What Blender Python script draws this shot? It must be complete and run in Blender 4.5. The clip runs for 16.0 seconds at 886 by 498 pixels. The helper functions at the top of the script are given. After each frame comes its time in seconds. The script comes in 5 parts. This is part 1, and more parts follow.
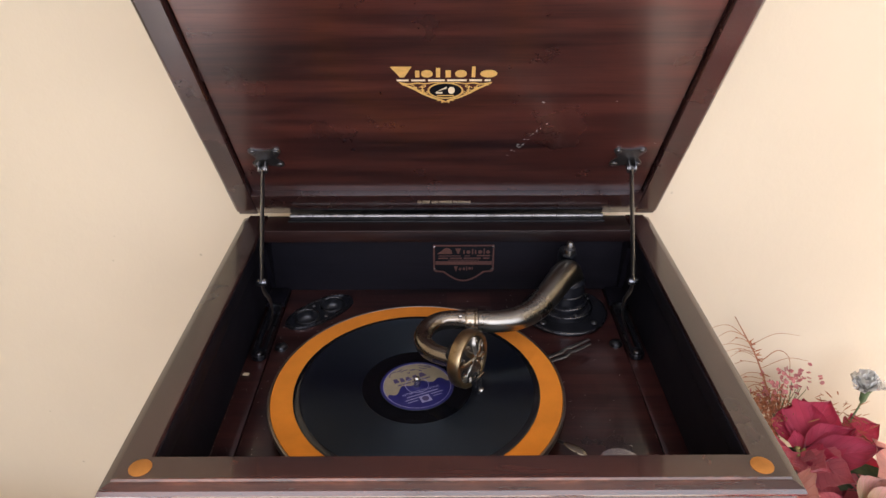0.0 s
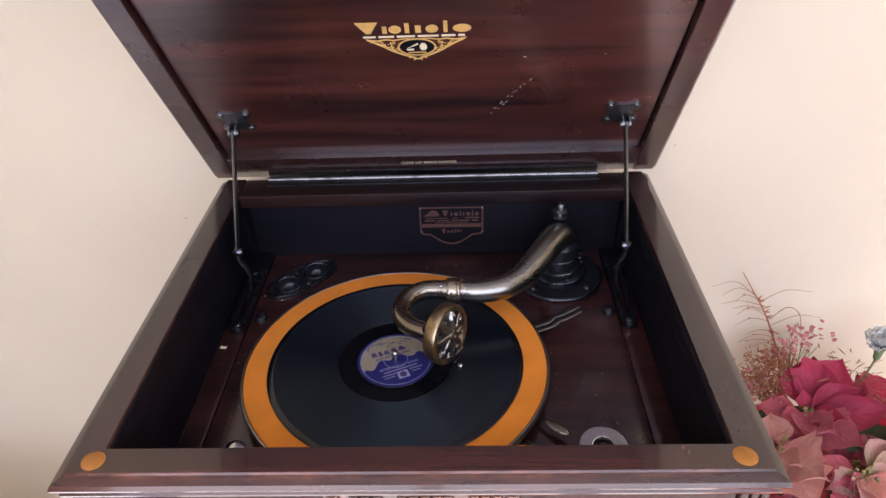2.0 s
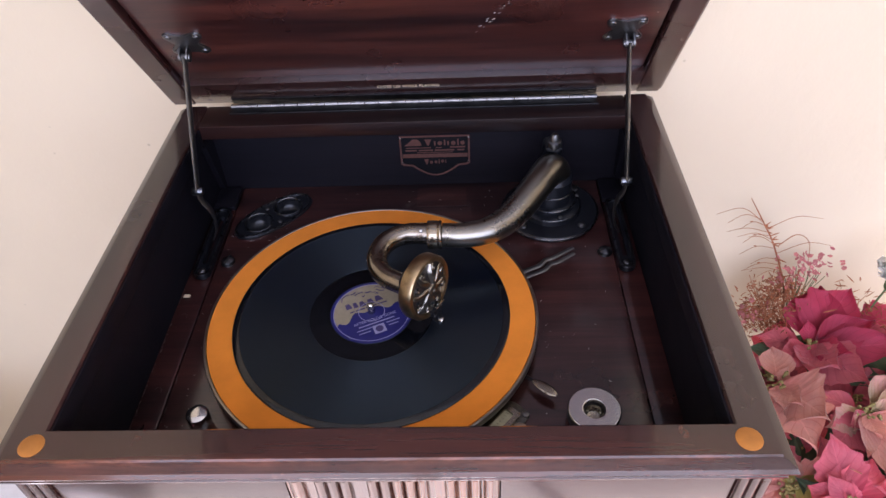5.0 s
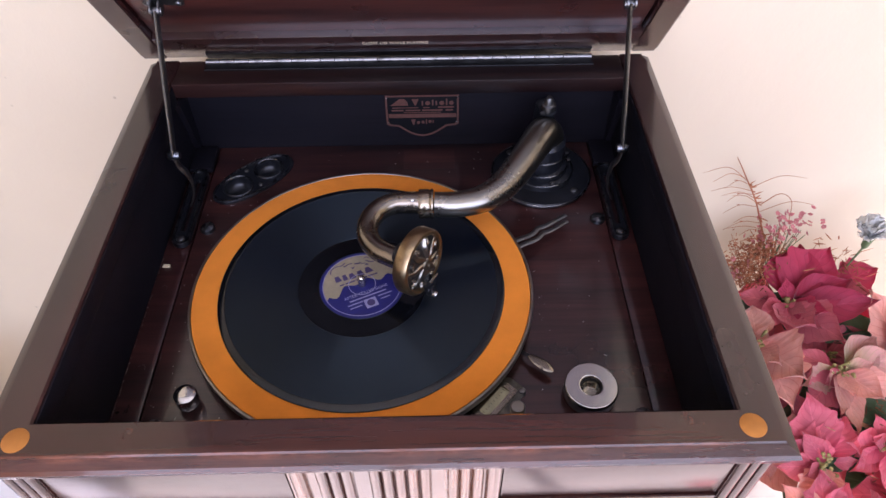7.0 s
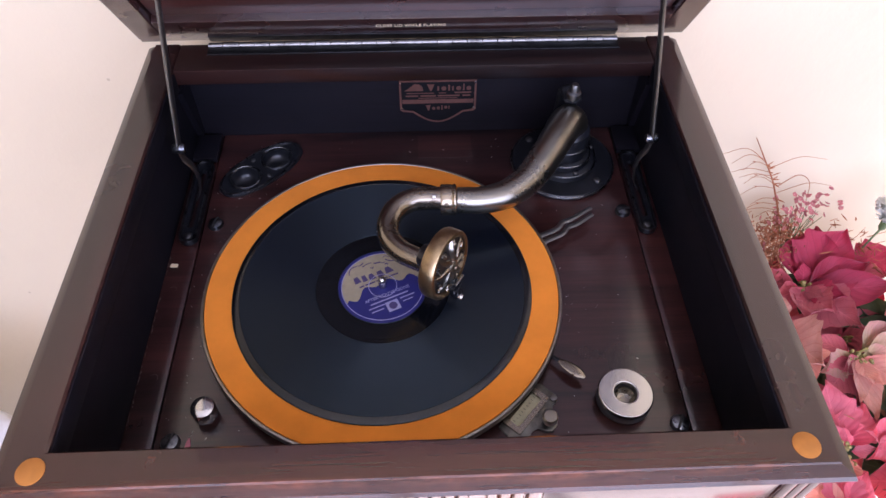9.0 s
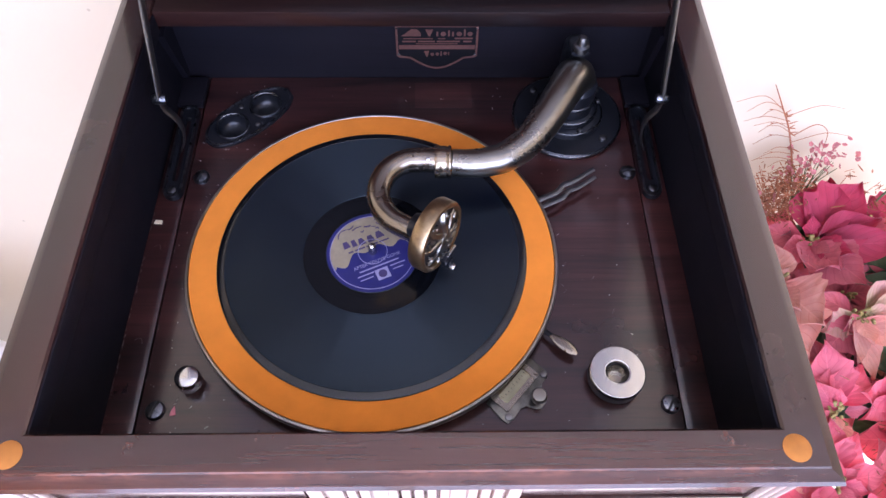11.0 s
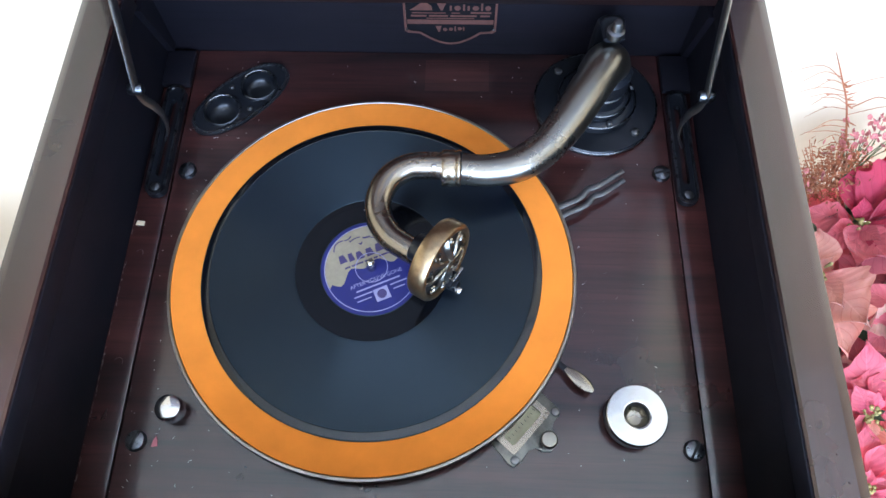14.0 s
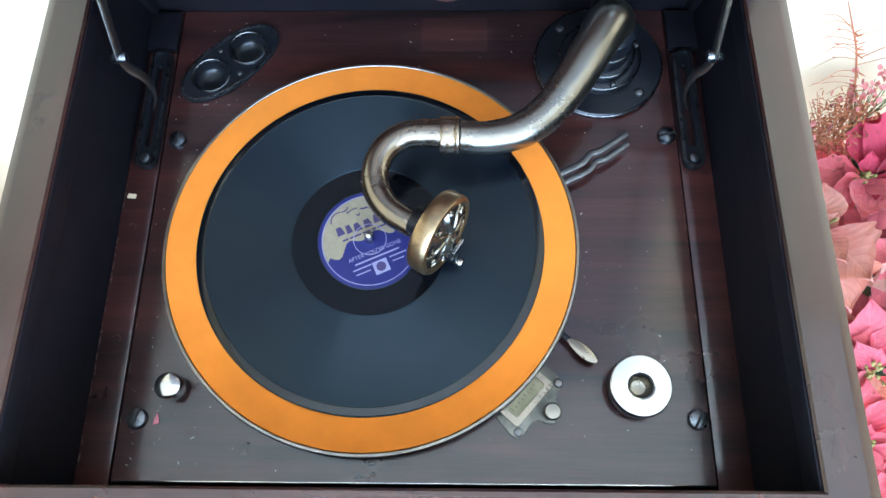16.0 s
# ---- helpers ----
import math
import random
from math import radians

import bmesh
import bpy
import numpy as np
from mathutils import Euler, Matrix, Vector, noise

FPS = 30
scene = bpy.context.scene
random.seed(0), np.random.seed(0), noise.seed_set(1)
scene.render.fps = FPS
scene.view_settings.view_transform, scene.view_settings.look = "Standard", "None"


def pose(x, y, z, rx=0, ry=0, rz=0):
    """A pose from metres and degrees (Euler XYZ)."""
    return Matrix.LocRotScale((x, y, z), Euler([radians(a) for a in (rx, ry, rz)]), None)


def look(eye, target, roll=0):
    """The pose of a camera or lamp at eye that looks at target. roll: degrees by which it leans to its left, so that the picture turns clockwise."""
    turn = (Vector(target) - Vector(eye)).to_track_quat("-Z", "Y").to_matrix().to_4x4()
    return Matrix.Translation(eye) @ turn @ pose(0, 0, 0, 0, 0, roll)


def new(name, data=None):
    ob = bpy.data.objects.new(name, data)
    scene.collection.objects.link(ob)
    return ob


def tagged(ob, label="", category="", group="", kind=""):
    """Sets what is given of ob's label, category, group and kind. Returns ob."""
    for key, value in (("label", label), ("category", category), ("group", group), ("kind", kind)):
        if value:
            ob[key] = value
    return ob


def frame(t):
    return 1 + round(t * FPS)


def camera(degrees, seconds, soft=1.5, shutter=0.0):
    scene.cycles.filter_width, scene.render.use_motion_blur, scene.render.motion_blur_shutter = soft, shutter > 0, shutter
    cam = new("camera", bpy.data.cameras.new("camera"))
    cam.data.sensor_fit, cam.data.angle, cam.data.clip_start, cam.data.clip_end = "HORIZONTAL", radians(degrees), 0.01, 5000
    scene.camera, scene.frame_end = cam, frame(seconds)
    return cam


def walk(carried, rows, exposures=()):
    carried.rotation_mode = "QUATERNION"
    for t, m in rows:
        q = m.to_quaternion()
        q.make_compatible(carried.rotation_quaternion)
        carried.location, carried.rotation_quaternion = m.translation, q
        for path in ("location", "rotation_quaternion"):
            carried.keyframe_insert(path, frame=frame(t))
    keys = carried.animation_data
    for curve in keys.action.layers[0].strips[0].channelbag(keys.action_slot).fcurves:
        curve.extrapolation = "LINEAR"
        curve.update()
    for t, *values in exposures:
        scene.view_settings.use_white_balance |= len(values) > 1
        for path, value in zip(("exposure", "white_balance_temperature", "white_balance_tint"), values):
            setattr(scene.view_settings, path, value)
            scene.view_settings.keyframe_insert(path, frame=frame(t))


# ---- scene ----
cam = camera(64.3, 16.0)
PATH = [
    (0, (-0.0074, -0.5681, 1.4300), (-0.0019, 1.1793, 0.4571), -0.09),
    (0.5, (0.0217, -0.5401, 1.4291), (-0.0040, 1.1927, 0.4307), -0.80),
    (1, (0.0350, -0.5385, 1.4341), (-0.0125, 1.1716, 0.3980), -1.43),
    (1.5, (0.0385, -0.5318, 1.4354), (-0.0211, 1.1525, 0.3585), -1.97),
    (2, (0.0410, -0.5168, 1.4358), (-0.0287, 1.1366, 0.3127), -2.38),
    (2.5, (0.0494, -0.4987, 1.4313), (-0.0337, 1.1223, 0.2628), -2.75),
    (3, (0.0540, -0.4811, 1.4283), (-0.0406, 1.1076, 0.2172), -3.08),
    (3.5, (0.0597, -0.4668, 1.4258), (-0.0413, 1.0948, 0.1803), -3.35),
    (4, (0.0645, -0.4579, 1.4254), (-0.0368, 1.0798, 0.1507), -3.52),
    (6.5, (0.0412, -0.4037, 1.4380), (0.0366, 0.9599, -0.0251), -1.21),
    (7, (0.0342, -0.3978, 1.4388), (0.0528, 0.9426, -0.0454), -0.46),
    (7.5, (0.0239, -0.3847, 1.4387), (0.0580, 0.9361, -0.0627), 0.06),
    (8, (0.0110, -0.3746, 1.4428), (0.0557, 0.9294, -0.0730), 0.37),
    (8.5, (0.0070, -0.3650, 1.4436), (0.0554, 0.9165, -0.0912), 0.39),
    (9, (0.0027, -0.3526, 1.4389), (0.0585, 0.9016, -0.1181), 0.48),
    (11.3, (0.0173, -0.2846, 1.4489), (0.0423, 0.7312, -0.2737), 1.14),
    (11.5, (0.0176, -0.2732, 1.4457), (0.0316, 0.7287, -0.2852), 0.67),
    (12, (0.0202, -0.2448, 1.4415), (0.0153, 0.7086, -0.3166), 0.13),
    (12.5, (0.0250, -0.2334, 1.4404), (0.0066, 0.6774, -0.3401), -0.30),
    (13, (0.0307, -0.2236, 1.4396), (-0.0015, 0.6482, -0.3602), -0.95),
    (13.5, (0.0327, -0.2165, 1.4388), (-0.0064, 0.6315, -0.3720), -1.37),
    (14, (0.0311, -0.2000, 1.4348), (-0.0101, 0.6214, -0.3883), -1.62),
    (14.5, (0.0351, -0.1824, 1.4287), (-0.0063, 0.6024, -0.4104), -1.85),
    (15, (0.0456, -0.1721, 1.4252), (0.0009, 0.5576, -0.4365), -2.50),
    (15.5, (0.0434, -0.1767, 1.4295), (-0.0030, 0.5160, -0.4461), -3.12),
    (16, (0.0300, -0.1789, 1.4307), (-0.0068, 0.5012, -0.4497), -2.76),
]
EXPOSURES = [(0.0, 1.15, 7000, 25), (1.0, 1.17, 6450, 27), (3.5, 1.25, 6200, 30), (7.0, 1.40, 6100, 34), (9.0, 1.55, 6000, 36), (12.5, 2.22, 5400, 30), (14.0, 2.36, 5250, 12), (16.0, 2.55, 5200, 4)]
walk(cam, [(t, look(eye, target, roll)) for t, eye, target, roll in PATH], EXPOSURES)

# ---------------------------------------------------------------- light
SUN_ELEV, SUN_AZ = 52.0, -14.0          # degrees; azimuth from -y towards +x
world = bpy.data.worlds.new("sky")
scene.world = world
world.use_nodes = True
wn = world.node_tree
sky = wn.nodes.new("ShaderNodeTexSky")
sky.sky_type, sky.sun_disc = "NISHITA", False
sky.sun_elevation, sky.sun_rotation = radians(SUN_ELEV), radians(180 - SUN_AZ)
wn.nodes["Background"].inputs["Strength"].default_value = 0.12
wn.links.new(sky.outputs[0], wn.nodes["Background"].inputs["Color"])

sun = new("sun", bpy.data.lights.new("sun", "SUN"))
sun.data.energy, sun.data.angle, sun.data.color = 4.8, radians(0.5), (1.0, 0.94, 0.86)
_a, _e = radians(SUN_AZ), radians(SUN_ELEV)
sun_from = Vector((math.sin(_a) * math.cos(_e), -math.cos(_a) * math.cos(_e), math.sin(_e)))
sun.matrix_world = look(sun_from * 8, (0, 0, 0))

# room and window (metres)
WALL_Y = 0.332
ROOM = (-1.35, 2.2, -1.5, WALL_Y, 2.60)      # x0, x1, y0, y1, height
WIN = (-0.92, 1.65, 0.25, 2.50)               # x0, x1, z0, z1 in the south wall
pane_light = new("window_daylight", bpy.data.lights.new("window_daylight", "AREA"))
pane_light.data.shape, pane_light.data.size, pane_light.data.size_y = "RECTANGLE", WIN[1] - WIN[0] - 0.1, WIN[3] - WIN[2] - 0.1
pane_light.data.energy, pane_light.data.color = 22.0, (0.76, 0.88, 1.0)
pane_light.matrix_world = look(((WIN[0] + WIN[1]) / 2, ROOM[2] + 0.02, (WIN[2] + WIN[3]) / 2), ((WIN[0] + WIN[1]) / 2, 0, (WIN[2] + WIN[3]) / 2 - 0.3))

# ---------------------------------------------------------------- materials


def material(name):
    m = bpy.data.materials.new(name)
    m.use_nodes = True
    return m, m.node_tree, m.node_tree.nodes["Principled BSDF"]


def node(nt, kind, **values):
    n = nt.nodes.new(kind)
    for key, value in values.items():
        n.inputs[key.replace("_", " ")].default_value = value
    return n


def ramp(nt, source, stops):
    r = nt.nodes.new("ShaderNodeValToRGB")
    el = r.color_ramp.elements
    while len(el) < len(stops):
        el.new(0.5)
    for e, (p, c) in zip(el, stops):
        e.position, e.color = p, (*c, 1) if len(c) == 3 else c
    nt.links.new(source, r.inputs[0])
    return r


def grey(a):
    return (a, a, a)


def coords(nt, scale, rotation=(0, 0, 0)):
    tc = nt.nodes.new("ShaderNodeTexCoord")
    mp = node(nt, "ShaderNodeMapping", Scale=scale, Rotation=rotation)
    nt.links.new(tc.outputs["Object"], mp.inputs["Vector"])
    return mp.outputs["Vector"]


def noise_tex(nt, vector, scale, detail=4.0, rough=0.55, distortion=0.0):
    n = node(nt, "ShaderNodeTexNoise", Scale=scale, Detail=detail, Roughness=rough, Distortion=distortion)
    nt.links.new(vector, n.inputs["Vector"])
    return n.outputs["Fac"]


def bump(nt, bsdf, height, strength, distance):
    b = node(nt, "ShaderNodeBump", Strength=strength, Distance=distance)
    nt.links.new(height, b.inputs["Height"])
    nt.links.new(b.outputs["Normal"], bsdf.inputs["Normal"])


def mix(nt, kind, fac, a, b):
    m = nt.nodes.new("ShaderNodeMix")
    m.data_type, m.blend_type = "RGBA", kind
    for socket, value in ((m.inputs["Factor"], fac), (m.inputs[6], a), (m.inputs[7], b)):
        if isinstance(value, (int, float)):
            socket.default_value = value
        elif isinstance(value, tuple):
            socket.default_value = (*value, 1)
        else:
            nt.links.new(value, socket)
    return m.outputs[2]


def wood(name, dark, light, along="X", bands=14.0, rough=(0.16, 0.34), coat=0.35, wear=None, polish=0.2, ior=1.5, spec=0.5, wander=0.6):
    """Varnished mahogany: broad flame bands, fine pores along the grain, uneven gloss."""
    m, nt, b = material(name)
    stretch = {"X": (0.08, 1, 1), "Y": (1, 0.08, 1), "Z": (1, 1, 0.08)}[along]
    v = coords(nt, stretch)
    broad = noise_tex(nt, v, bands, 4, 0.55, wander)
    base = ramp(nt, broad, [(0.30, dark), (0.52, tuple((a + c) / 2 for a, c in zip(dark, light))), (0.72, light)])
    fine_v = coords(nt, tuple(s if s < 1 else 1.0 for s in ({"X": (0.03, 1, 1), "Y": (1, 0.03, 1), "Z": (1, 1, 0.03)}[along])))
    pores = noise_tex(nt, fine_v, 420, 3, 0.7)
    pore = ramp(nt, pores, [(0.32, grey(0.55)), (0.5, grey(1.0))])
    colour = mix(nt, "MULTIPLY", 0.8, base.outputs[0], pore.outputs[0])
    if wear:
        spots = noise_tex(nt, coords(nt, (1, 1, 1)), 38, 6, 0.75)
        mask = ramp(nt, spots, [(0.63, grey(0)), (0.72, grey(0.7))])
        colour = mix(nt, "MIX", mask.outputs[0], colour, wear)
        # rubbed arris along the front edge of the cabinet
        sep = nt.nodes.new("ShaderNodeSeparateXYZ")
        nt.links.new(coords(nt, (1, 1, 1)), sep.inputs[0])
        shift = nt.nodes.new("ShaderNodeMapRange")
        for key, value in ((1, -0.1990), (2, -0.1925), (3, 0.0), (4, 1.0)):
            shift.inputs[key].default_value = value
        nt.links.new(sep.outputs["Y"], shift.inputs[0])
        edge = ramp(nt, shift.outputs[0], [(0.0, grey(0.15)), (0.35, grey(0.7)), (0.62, grey(1.0)), (0.80, grey(0.25)), (0.98, grey(0.0))])
        rub = ramp(nt, noise_tex(nt, coords(nt, (0.2, 1, 1)), 45, 5, 0.7), [(0.45, grey(0)), (0.66, grey(0.8))])
        colour = mix(nt, "MIX", mix(nt, "MULTIPLY", 1.0, edge.outputs[0], rub.outputs[0]), colour, tuple(min(1, c * 1.6) for c in wear))
    nt.links.new(colour, b.inputs["Base Color"])
    smudge = noise_tex(nt, coords(nt, (1, 1, 1)), 9, 5, 0.6)
    gloss = ramp(nt, smudge, [(0.3, grey(rough[0])), (0.7, grey(rough[1]))])
    nt.links.new(gloss.outputs[0], b.inputs["Roughness"])
    b.inputs["Coat Weight"].default_value, b.inputs["Coat Roughness"].default_value = coat, polish
    b.inputs["Coat IOR"].default_value = ior
    b.inputs["Specular IOR Level"].default_value = spec
    bump(nt, b, pores, 0.04, 0.0003)
    return m


def metal(name, colour, rough, tarnish=None, amount=(0.45, 0.65), scale=60.0, metallic=1.0, scratch=0.012):
    m, nt, b = material(name)
    v = coords(nt, (1, 1, 1))
    n = noise_tex(nt, v, scale, 6, 0.7)
    if tarnish:
        mask = ramp(nt, n, [(amount[0], grey(0)), (amount[1], grey(1))])
        nt.links.new(mix(nt, "MIX", mask.outputs[0], colour, tarnish), b.inputs["Base Color"])
    else:
        b.inputs["Base Color"].default_value = (*colour, 1)
    fine = noise_tex(nt, v, 900, 2, 0.6)
    r = ramp(nt, n, [(0.3, grey(rough * 0.9)), (0.75, grey(min(1, rough * 1.25)))])
    nt.links.new(r.outputs[0], b.inputs["Roughness"])
    b.inputs["Metallic"].default_value = metallic
    bump(nt, b, fine, scratch, 0.0003)
    return m


def plain(name, colour, rough=0.5, metallic=0.0, vary=0.15, scale=40.0, relief=0.0, relief_scale=600.0, distance=0.0005):
    m, nt, b = material(name)
    v = coords(nt, (1, 1, 1))
    n = noise_tex(nt, v, scale, 5, 0.6)
    lo, hi = tuple(c * (1 - vary) for c in colour), tuple(min(1, c * (1 + vary)) for c in colour)
    nt.links.new(ramp(nt, n, [(0.3, lo), (0.7, hi)]).outputs[0], b.inputs["Base Color"])
    b.inputs["Roughness"].default_value, b.inputs["Metallic"].default_value = rough, metallic
    if relief:
        bump(nt, b, noise_tex(nt, v, relief_scale, 4, 0.7), relief, distance)
    return m


def wall_paint(name, colour):
    m, nt, b = material(name)
    v = coords(nt, (1, 1, 1))
    big = noise_tex(nt, v, 3.0, 4, 0.5)
    lo, hi = tuple(c * 0.95 for c in colour), tuple(min(1, c * 1.03) for c in colour)
    base = ramp(nt, big, [(0.3, lo), (0.7, hi)])
    specks = node(nt, "ShaderNodeTexVoronoi", Scale=17.0)
    nt.links.new(v, specks.inputs["Vector"])
    pit = ramp(nt, specks.outputs["Distance"], [(0.02, grey(0.55)), (0.045, grey(1.0))])
    nt.links.new(mix(nt, "MULTIPLY", 0.6, base.outputs[0], pit.outputs[0]), b.inputs["Base Color"])
    b.inputs["Roughness"].default_value = 0.65
    bump(nt, b, noise_tex(nt, v, 55, 6, 0.6), 0.25, 0.003)
    return m


def leaf_material(name, deep, pale, vein):
    """Cloth bract: colour runs from the stalk outwards, lighter veins, fine weave."""
    m, nt, b = material(name)
    uv = nt.nodes.new("ShaderNodeTexCoord").outputs["UV"]
    sep = nt.nodes.new("ShaderNodeSeparateXYZ")
    nt.links.new(uv, sep.inputs[0])
    n = noise_tex(nt, coords(nt, (1, 1, 1)), 30, 4, 0.6)
    fac = nt.nodes.new("ShaderNodeMath")
    fac.operation = "MULTIPLY_ADD"
    nt.links.new(n, fac.inputs[0])
    fac.inputs[1].default_value = 0.8
    nt.links.new(sep.outputs["Y"], fac.inputs[2])
    base = ramp(nt, fac.outputs[0], [(0.3, deep), (1.25 / 1.3, pale)])
    # side veins leave the midrib at an angle
    off = nt.nodes.new("ShaderNodeMath")
    off.operation = "SUBTRACT"
    nt.links.new(sep.outputs["X"], off.inputs[0])
    off.inputs[1].default_value = 0.5
    ab = nt.nodes.new("ShaderNodeMath")
    ab.operation = "ABSOLUTE"
    nt.links.new(off.outputs[0], ab.inputs[0])
    wave_in = nt.nodes.new("ShaderNodeMath")
    wave_in.operation = "MULTIPLY_ADD"
    nt.links.new(ab.outputs[0], wave_in.inputs[0])
    wave_in.inputs[1].default_value = -0.75
    nt.links.new(sep.outputs["Y"], wave_in.inputs[2])
    sc = nt.nodes.new("ShaderNodeMath")
    sc.operation = "MULTIPLY"
    nt.links.new(wave_in.outputs[0], sc.inputs[0])
    sc.inputs[1].default_value = 44.0
    sn = nt.nodes.new("ShaderNodeMath")
    sn.operation = "SINE"
    nt.links.new(sc.outputs[0], sn.inputs[0])
    lines = ramp(nt, sn.outputs[0], [(0.90, grey(0)), (0.99, grey(0.45))])
    midrib = ramp(nt, ab.outputs[0], [(0.0, grey(0.55)), (0.022, grey(0))])
    veined = mix(nt, "MIX", lines.outputs[0], base.outputs[0], vein)
    veined = mix(nt, "MIX", midrib.outputs[0], veined, tuple(min(1, c * 1.25 + 0.05) for c in pale))
    # dust and fading differ from bract to bract
    info = nt.nodes.new("ShaderNodeObjectInfo")
    tone = nt.nodes.new("ShaderNodeMapRange")
    tone.inputs[3].default_value, tone.inputs[4].default_value = 0.90, 1.22
    nt.links.new(info.outputs["Random"], tone.inputs[0])
    faded = nt.nodes.new("ShaderNodeHueSaturation")
    nt.links.new(tone.outputs[0], faded.inputs["Value"])
    nt.links.new(veined, faded.inputs["Color"])
    patch = ramp(nt, noise_tex(nt, coords(nt, (1, 1, 1)), 55, 5, 0.65), [(0.35, grey(0.86)), (0.65, grey(1.0))])
    nt.links.new(mix(nt, "MULTIPLY", 1.0, faded.outputs[0], patch.outputs[0]), b.inputs["Base Color"])
    b.inputs["Roughness"].default_value = 0.62
    b.inputs["Sheen Weight"].default_value = 0.25
    b.inputs["Transmission Weight"].default_value = 0.0
    bump(nt, b, sn.outputs[0], 0.25, 0.0008)
    return m


MAHOGANY_LID = wood("mahogany_lid", (0.013, 0.0040, 0.0042), (0.086, 0.023, 0.016), "X", 40, (0.24, 0.38), 0.8, ior=1.5, wander=0.25)
MAHOGANY_FRAME = wood("mahogany_frame", (0.015, 0.0052, 0.0052), (0.044, 0.0140, 0.0110), "X", 26, (0.18, 0.34), 1.0, ior=1.6)
MAHOGANY_RIM = wood("mahogany_rim", (0.010, 0.0048, 0.0046), (0.084, 0.0235, 0.0145), "X", 24, (0.12, 0.26), 0.6, wear=(0.20, 0.060, 0.030), polish=0.06, wander=0.4)
MAHOGANY_RIM_SIDE = wood("mahogany_rim_side", (0.013, 0.0058, 0.0056), (0.050, 0.0165, 0.0130), "Y", 30, (0.16, 0.30), 0.7, polish=0.10, ior=1.5)
MAHOGANY_BOARD = wood("mahogany_board", (0.0075, 0.0030, 0.0034), (0.066, 0.0200, 0.0165), "X", 48, (0.24, 0.42), 1.0, polish=0.14, ior=1.58, spec=0.25, wander=0.3)
VARNISH_PATCH = wood("varnish_patch", (0.022, 0.0078, 0.0074), (0.088, 0.028, 0.023), "X", 48, (0.24, 0.42), 1.0, polish=0.15, ior=1.52, spec=0.25, wander=0.3)
# mahogany inside the well: shade and bluish haze painted into the base colour
MAHOGANY_WELL_SHADE = wood("mahogany_well_shade", (0.0032, 0.0033, 0.0062), (0.0078, 0.0060, 0.0092), "X", 18, (0.52, 0.66), 0.0, spec=0.22)
MAHOGANY_BACK = wood("mahogany_back_rail", (0.006, 0.0035, 0.0040), (0.032, 0.0115, 0.0090), "X", 30, (0.28, 0.40), 0.3, spec=0.3)
MAHOGANY_FRONT = wood("mahogany_front", (0.014, 0.006, 0.0055), (0.060, 0.020, 0.014), "X", 40, (0.14, 0.26), 0.15, polish=0.10, spec=0.35, wander=0.3)
REEDED = wood("reeded_wood", (0.05, 0.017, 0.011), (0.20, 0.075, 0.036), "Z", 30, (0.14, 0.26), 0.45)
NICKEL = metal("aged_nickel", (0.335, 0.312, 0.265), 0.27, (0.27, 0.245, 0.195), (0.35, 0.85), 18, scratch=0.004)
NICKEL_WORN = metal("worn_nickel", (0.31, 0.27, 0.215), 0.24, (0.10, 0.07, 0.04), (0.56, 0.68), 70)
NICKEL_BRIGHT = metal("bright_nickel", (0.60, 0.585, 0.56), 0.16, (0.5, 0.47, 0.42), (0.55, 0.8), 50)
BRASSY = metal("brassy_nickel", (0.46, 0.39, 0.29), 0.24, (0.34, 0.28, 0.20), (0.35, 0.85), 20, scratch=0.004)
RIM_METAL = metal("dull_plated_rim", (0.30, 0.275, 0.24), 0.3, (0.16, 0.14, 0.12), (0.4, 0.75), 30, scratch=0.006)
BRASS = metal("aged_brass", (0.46, 0.34, 0.19), 0.32, (0.22, 0.15, 0.085), (0.45, 0.7), 40)
DIAL_METAL = metal("tarnished_dial_nickel", (0.20, 0.195, 0.17), 0.34, (0.085, 0.085, 0.075), (0.42, 0.66), 55)
STEEL = metal("dull_steel", (0.20, 0.20, 0.20), 0.36, (0.12, 0.115, 0.11), (0.45, 0.75), 60)
HINGE_LEAF = metal("blackened_hinge_leaf", (0.055, 0.056, 0.06), 0.42, (0.02, 0.02, 0.022), (0.4, 0.7), 60)
HINGE_METAL = metal("dark_hinge_metal", (0.24, 0.23, 0.22), 0.3, (0.06, 0.055, 0.05), (0.5, 0.7), 60)
BLACK_IRON = plain("black_japanned_iron", (0.0095, 0.0105, 0.0135), 0.28, 0.15, 0.3, 60, 0.03, 500)
PALE_EDGE_IRON = metal("pale_iron_edge", (0.20, 0.205, 0.215), 0.26, (0.07, 0.072, 0.078), (0.45, 0.75), 70)
WORN_IRON = metal("worn_black_iron", (0.21, 0.22, 0.235), 0.28, (0.035, 0.036, 0.04), (0.45, 0.65), 90)
# flat dark colour for painted shade in openings and slots, and for scale print
DARK_FILL = plain("dark_shade_and_print", (0.010, 0.010, 0.010), 0.7)
FELT = plain("orange_felt", (0.76, 0.235, 0.016), 0.95, 0, 0.10, 25, 0.35, 1500, 0.0006)
FELT_PAD = plain("orange_felt_pad", (0.42, 0.155, 0.022), 0.9, 0, 0.12, 90, 0.4, 1200, 0.0006)
GOLD = plain("gilt_transfer", (0.72, 0.43, 0.13), 0.42, 0.25, 0.12, 200)
GILT_PALE = plain("pale_gilt_lettering", (0.80, 0.66, 0.44), 0.5, 0.1, 0.08, 200)
COPPER = plain("copper_print", (0.14, 0.064, 0.050), 0.42, 0.4, 0.15, 200)
PLATE_BLACK = plain("black_enamel_plate", (0.0045, 0.0045, 0.006), 0.55, 0, 0.2, 100)
